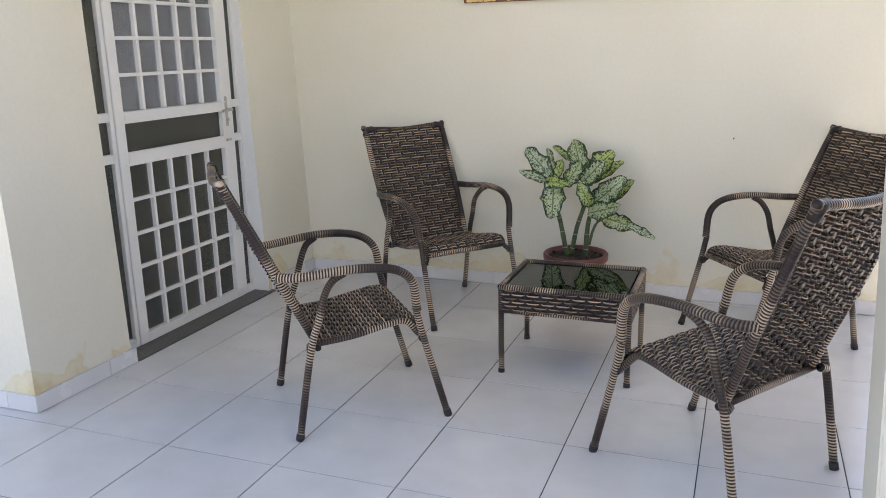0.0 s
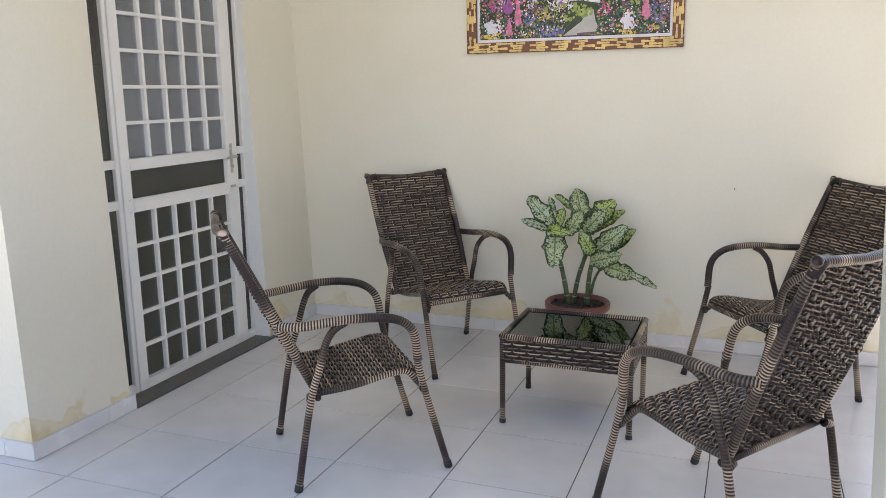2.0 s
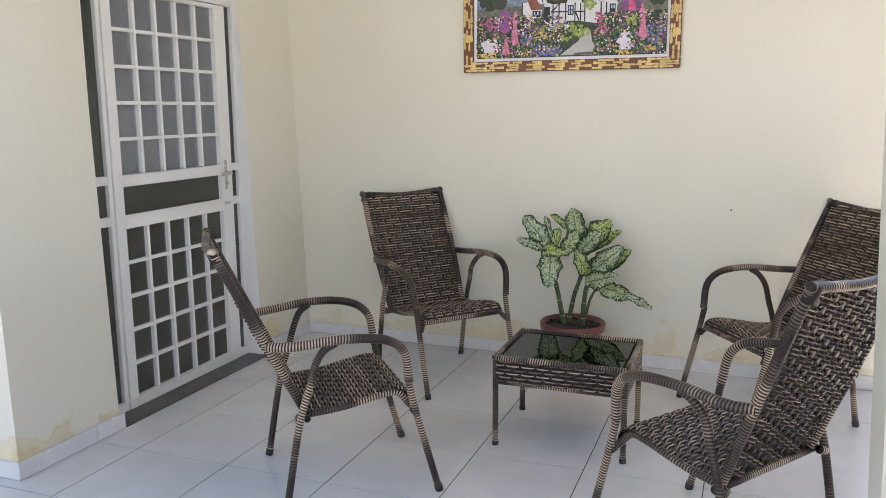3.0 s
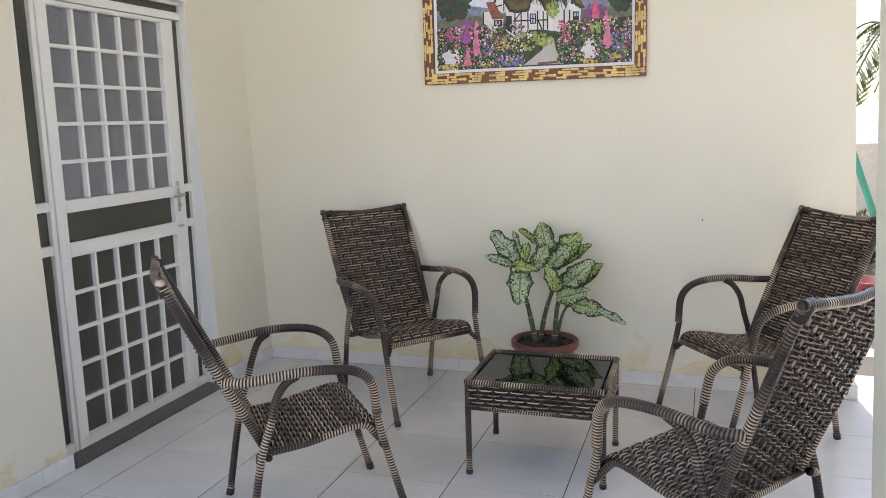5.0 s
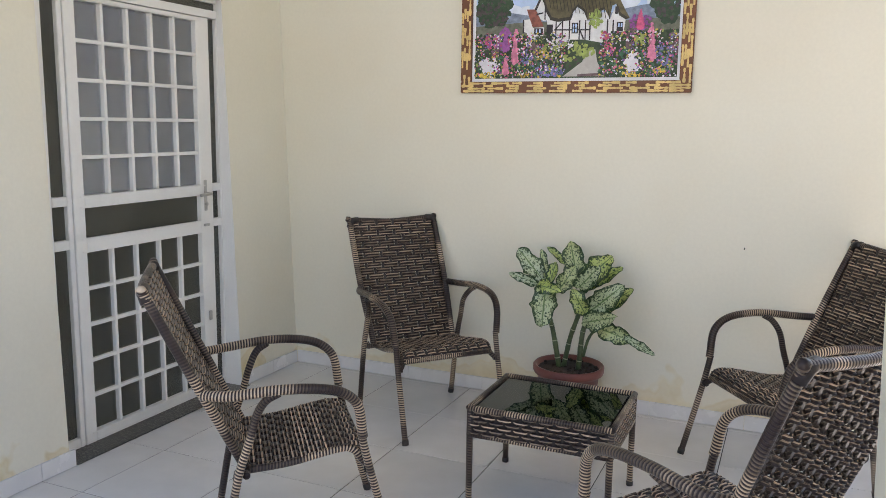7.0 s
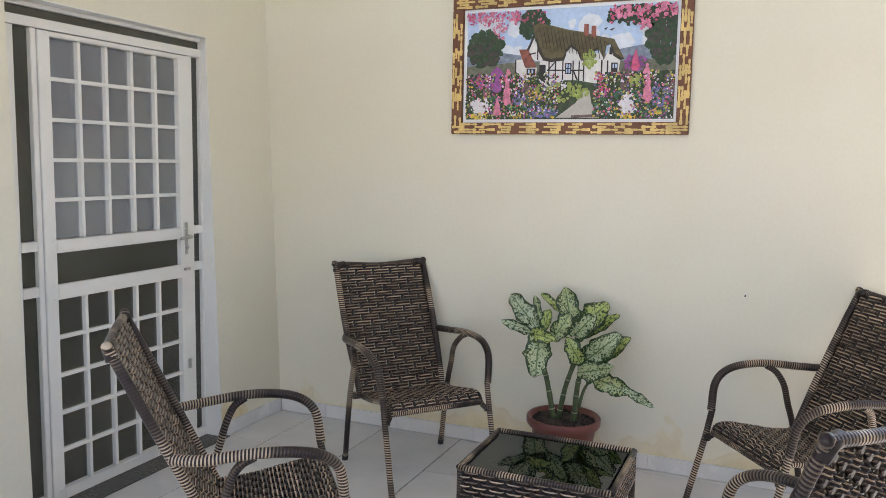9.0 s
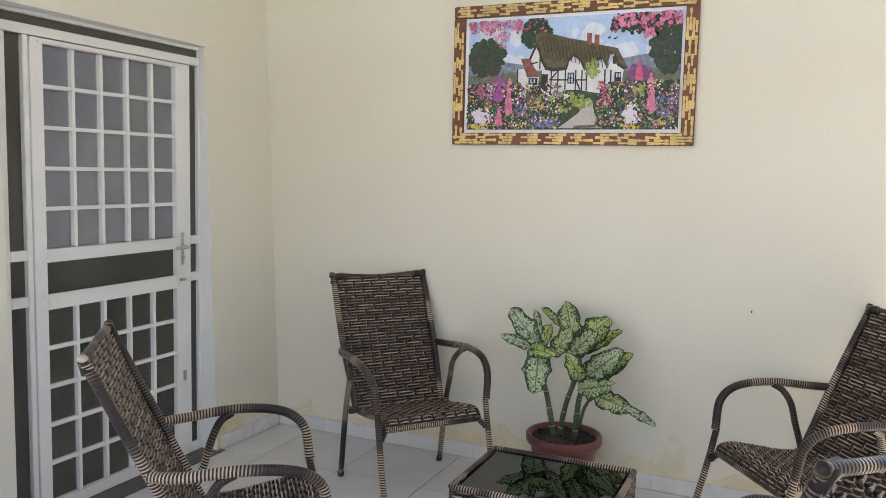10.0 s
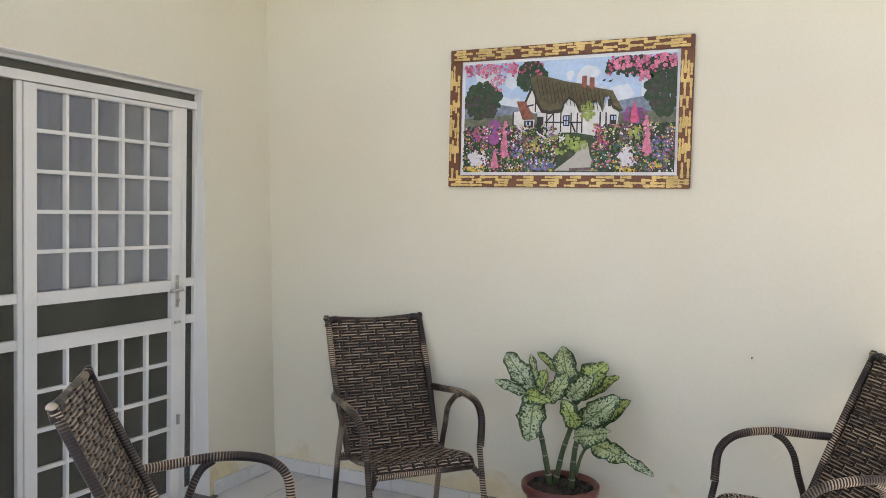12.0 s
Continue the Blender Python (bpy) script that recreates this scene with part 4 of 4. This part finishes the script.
flat("thatch_streak", [[(u, v), (u + 0.003, v), (u + 0.012, v - 0.09), (u + 0.009, v - 0.09)] for u, v in ((0.37 + 0.006 * k, 0.84 - 0.0026 * k - 0.05 * (k % 3)) for k in range(52))], C["thatch_dark"])

nail = tagged(part("nail", tube([(-0.099, BY - 0.012, 0.886), (-0.099, BY + 0.002, 0.890)], 0.003, 8), STEEL_DARK), "small dark nail stuck in the wall", "nail")


# ---- outside, past the free wall end ----
LIMEWASH = plain("limewashed_wall", (0.74, 0.73, 0.70), 0.85, 0, 0.08, 6)
setting("wall_yard", boxes([(-9, 9, 9.4, 9.55, -0.1, 1.02), (-9, 9, 9.36, 9.59, 1.021, 1.07)]), LIMEWASH, "low limewashed yard wall with coping")
# unseen wall, added to hold back light from the open right side
setting("wall_light_block", box(4.4, 4.55, -8, 9.3, -0.1, 2.3), LIMEWASH, "unseen limewashed wall, added to cut light from the right")
setting("wall_street", box(-9, 9, -8.2, -8.0, -0.1, 2.3), LIMEWASH, "limewashed yard wall at the street side")
FOLIAGE = plain("yard_foliage", (0.06, 0.10, 0.035), 0.55, 0, 0.4, 20)
BARK = plain("palm_bark", (0.22, 0.19, 0.15), 0.9, 0, 0.3, 30, 0.6)


def palm(x, y, high, seed):
    p = thing("garden_palm", pose(x, y, -0.1), "garden palm with hanging feathery fronds", "palm")
    part("trunk", tube(rounded([(0, 0, 0), (0.03, 0, high * 0.5), (0, 0.02, high)], 8), lambda f: 0.09 - 0.03 * f, 12), BARK, p, "", True)
    rg = random.Random(seed)
    for k in range(11):
        a = 6.283 * k / 11 + rg.uniform(-0.2, 0.2)
        reach, drop = rg.uniform(0.9, 1.3), rg.uniform(0.5, 1.2)
        line = rounded([(0, 0, high), (0.4 * reach * math.cos(a), 0.4 * reach * math.sin(a), high + 0.35), (reach * math.cos(a), reach * math.sin(a), high + 0.35 - drop)], 10)
        bm = tube(line, 0.010, 6)
        for i, q in enumerate(line[3:]):
            d = (line[min(i + 4, len(line) - 1)] - line[i + 2]).normalized()
            side = d.cross(Vector((0, 0, 1))).normalized()
            for s in (-1, 1):
                for j in (0.0, 0.5):
                    o = q + d * 0.05 * j
                    tip = o + side * s * 0.24 + d * 0.12 - Vector((0, 0, 0.12))
                    bm.faces.new([bm.verts.new(c) for c in (o - d * 0.012, (o + tip) / 2 - d * 0.016, tip, (o + tip) / 2 + d * 0.016)])
        part("frond", bm, FOLIAGE, p)
    return p


palm(1.78, 8.7, 1.95, 2)
pole = tagged(part("leaning_pole", tube([(0.80, 6.0, 1.185), (1.255, 6.05, -0.098)], 0.022, 10), plain("green_paint", (0.02, 0.25, 0.20), 0.5)), "green painted metal pole leaning outdoors", "pole")
part_bm = lathe([(0.10, 0.0), (0.11, 0.01), (0.14, 0.36), (0.15, 0.365), (0.15, 0.38), (0.135, 0.38), (0.12, 0.02)], 24)
bucket = part("bucket", part_bm, plain("maroon_plastic", (0.16, 0.02, 0.04), 0.5), None, "", True)
bucket.matrix_basis = pose(0.98, 6.1, -0.1)
tagged(bucket, "maroon plastic bucket standing in the yard", "bucket")


def bush(x, y, r, seed):
    rg = random.Random(seed)
    b = thing("garden_shrub", pose(x, y, -0.1), "dense dark green garden shrub by the wall", "shrub")
    part("branch", tube(rounded([(0, 0, 0), (0.02, 0.02, r * 0.6), (0.05, 0, r * 1.1)], 5), 0.02, 8), BARK, b)
    bm = bmesh.new()
    for _ in range(700):
        d = Vector((rg.gauss(0, 1), rg.gauss(0, 1), rg.gauss(0, 1))).normalized() * r * rg.uniform(0.4, 1.0) * (0.8 + 0.3 * rg.random())
        c = d + Vector((0, 0, r * 0.9))
        if c.z < 0.03:
            continue
        u = Vector((rg.gauss(0, 1), rg.gauss(0, 1), rg.gauss(0, 1))).normalized()
        w = u.orthogonal().normalized()
        bm.faces.new([bm.verts.new(c + q) for q in (-u * 0.05, w * 0.02, u * 0.05, -w * 0.02)])
    part("crown", bm, FOLIAGE, b)


bush(1.25, 8.6, 0.30, 3)
bush(2.0, 8.5, 0.42, 4)

# ---- floor and skirting pieces ----
P, TX, TY = 0.4528, -2.3790, 2.1010
floor = setting("floor", box(-7.0, 2.6, -3.0, 5.2, -0.12, -0.0018), GROUT, "pale glossy ceramic tile floor with dark joints")


def tile_mesh(name, x, y, z, mat, edge):
    bm = box(0, x, 0, y, 0, z)
    top = [e for e in bm.edges if all(v.co.z > z - 1e-6 for v in e.verts)]
    bmesh.ops.bevel(bm, geom=top, offset=edge, segments=1, affect="EDGES")
    return mesh_of(bm, name, mat)


tile = tile_mesh("tile", P - 0.0036, P - 0.0030, 0.009, TILE, 0.0012)
rest = bmesh.new()
rng = random.Random(9)
for i in range(-10, 11):
    for k in range(-11, 7):
        x, y = TX + i * P + 0.0018, TY + k * P + 0.0015
        if x + P > 2.6 or y + P > 5.2 or (x < -3.3 and y > FY - 0.1):
            continue
        if -2 <= i <= 8 and -6 <= k <= 5:
            piece("tile", tile, floor, pose(x, y, -0.009 + rng.uniform(-0.0003, 0.0), rng.uniform(-0.04, 0.04), rng.uniform(-0.04, 0.04)))
        else:
            box(x, x + P - 0.0032, y, y + P - 0.0032, -0.009, 0.0, bm=rest)
far_tiles = part("tile_field", rest, TILE, floor)
tagged(far_tiles, "", "", "", "stuff")

skirting = tagged(new("baseboard"), "white ceramic skirting tiles", "skirting", "", "structure")
SH, ST = 0.074, 0.010


def skirt_run(x0, y0, x1, y1, first_len):
    """Skirting tiles along a wall foot; the wall lies to the left of the run."""
    d = Vector((x1 - x0, y1 - y0))
    yaw, left, s = math.degrees(math.atan2(d.y, d.x)), d.length, 0.0
    step = first_len
    while s < left - 0.01:
        n = min(step, left - s)
        me = mesh_of(box(0.0008, n - 0.0008, -ST, 0.001, 0.002, SH, 0.0015), "skirting_tile", SKIRT)
        q = Vector((x0, y0)) + d.normalized() * s
        piece("skirting_tile", me, skirting, pose(q.x, q.y, 0, 0, 0, yaw))
        s += n
        step = P


skirt_run(WX, FY - ST, WX, OY0 + 0.025, 0.40)
skirt_run(WX - 0.018, OY1 + 0.03, WX - 0.018, BY - ST, 0.25)
skirt_run(WX - 0.018 + ST, BY, END + 0.018, BY, 0.30)
skirt_run(END + 0.019, BY - ST, END + 0.019, BY + 0.15, 0.2)
skirt_run(-4.0, FY, WX + ST, FY, 0.35)
skirt_run(0.307, 1.85, 0.533, 1.85, 0.3)
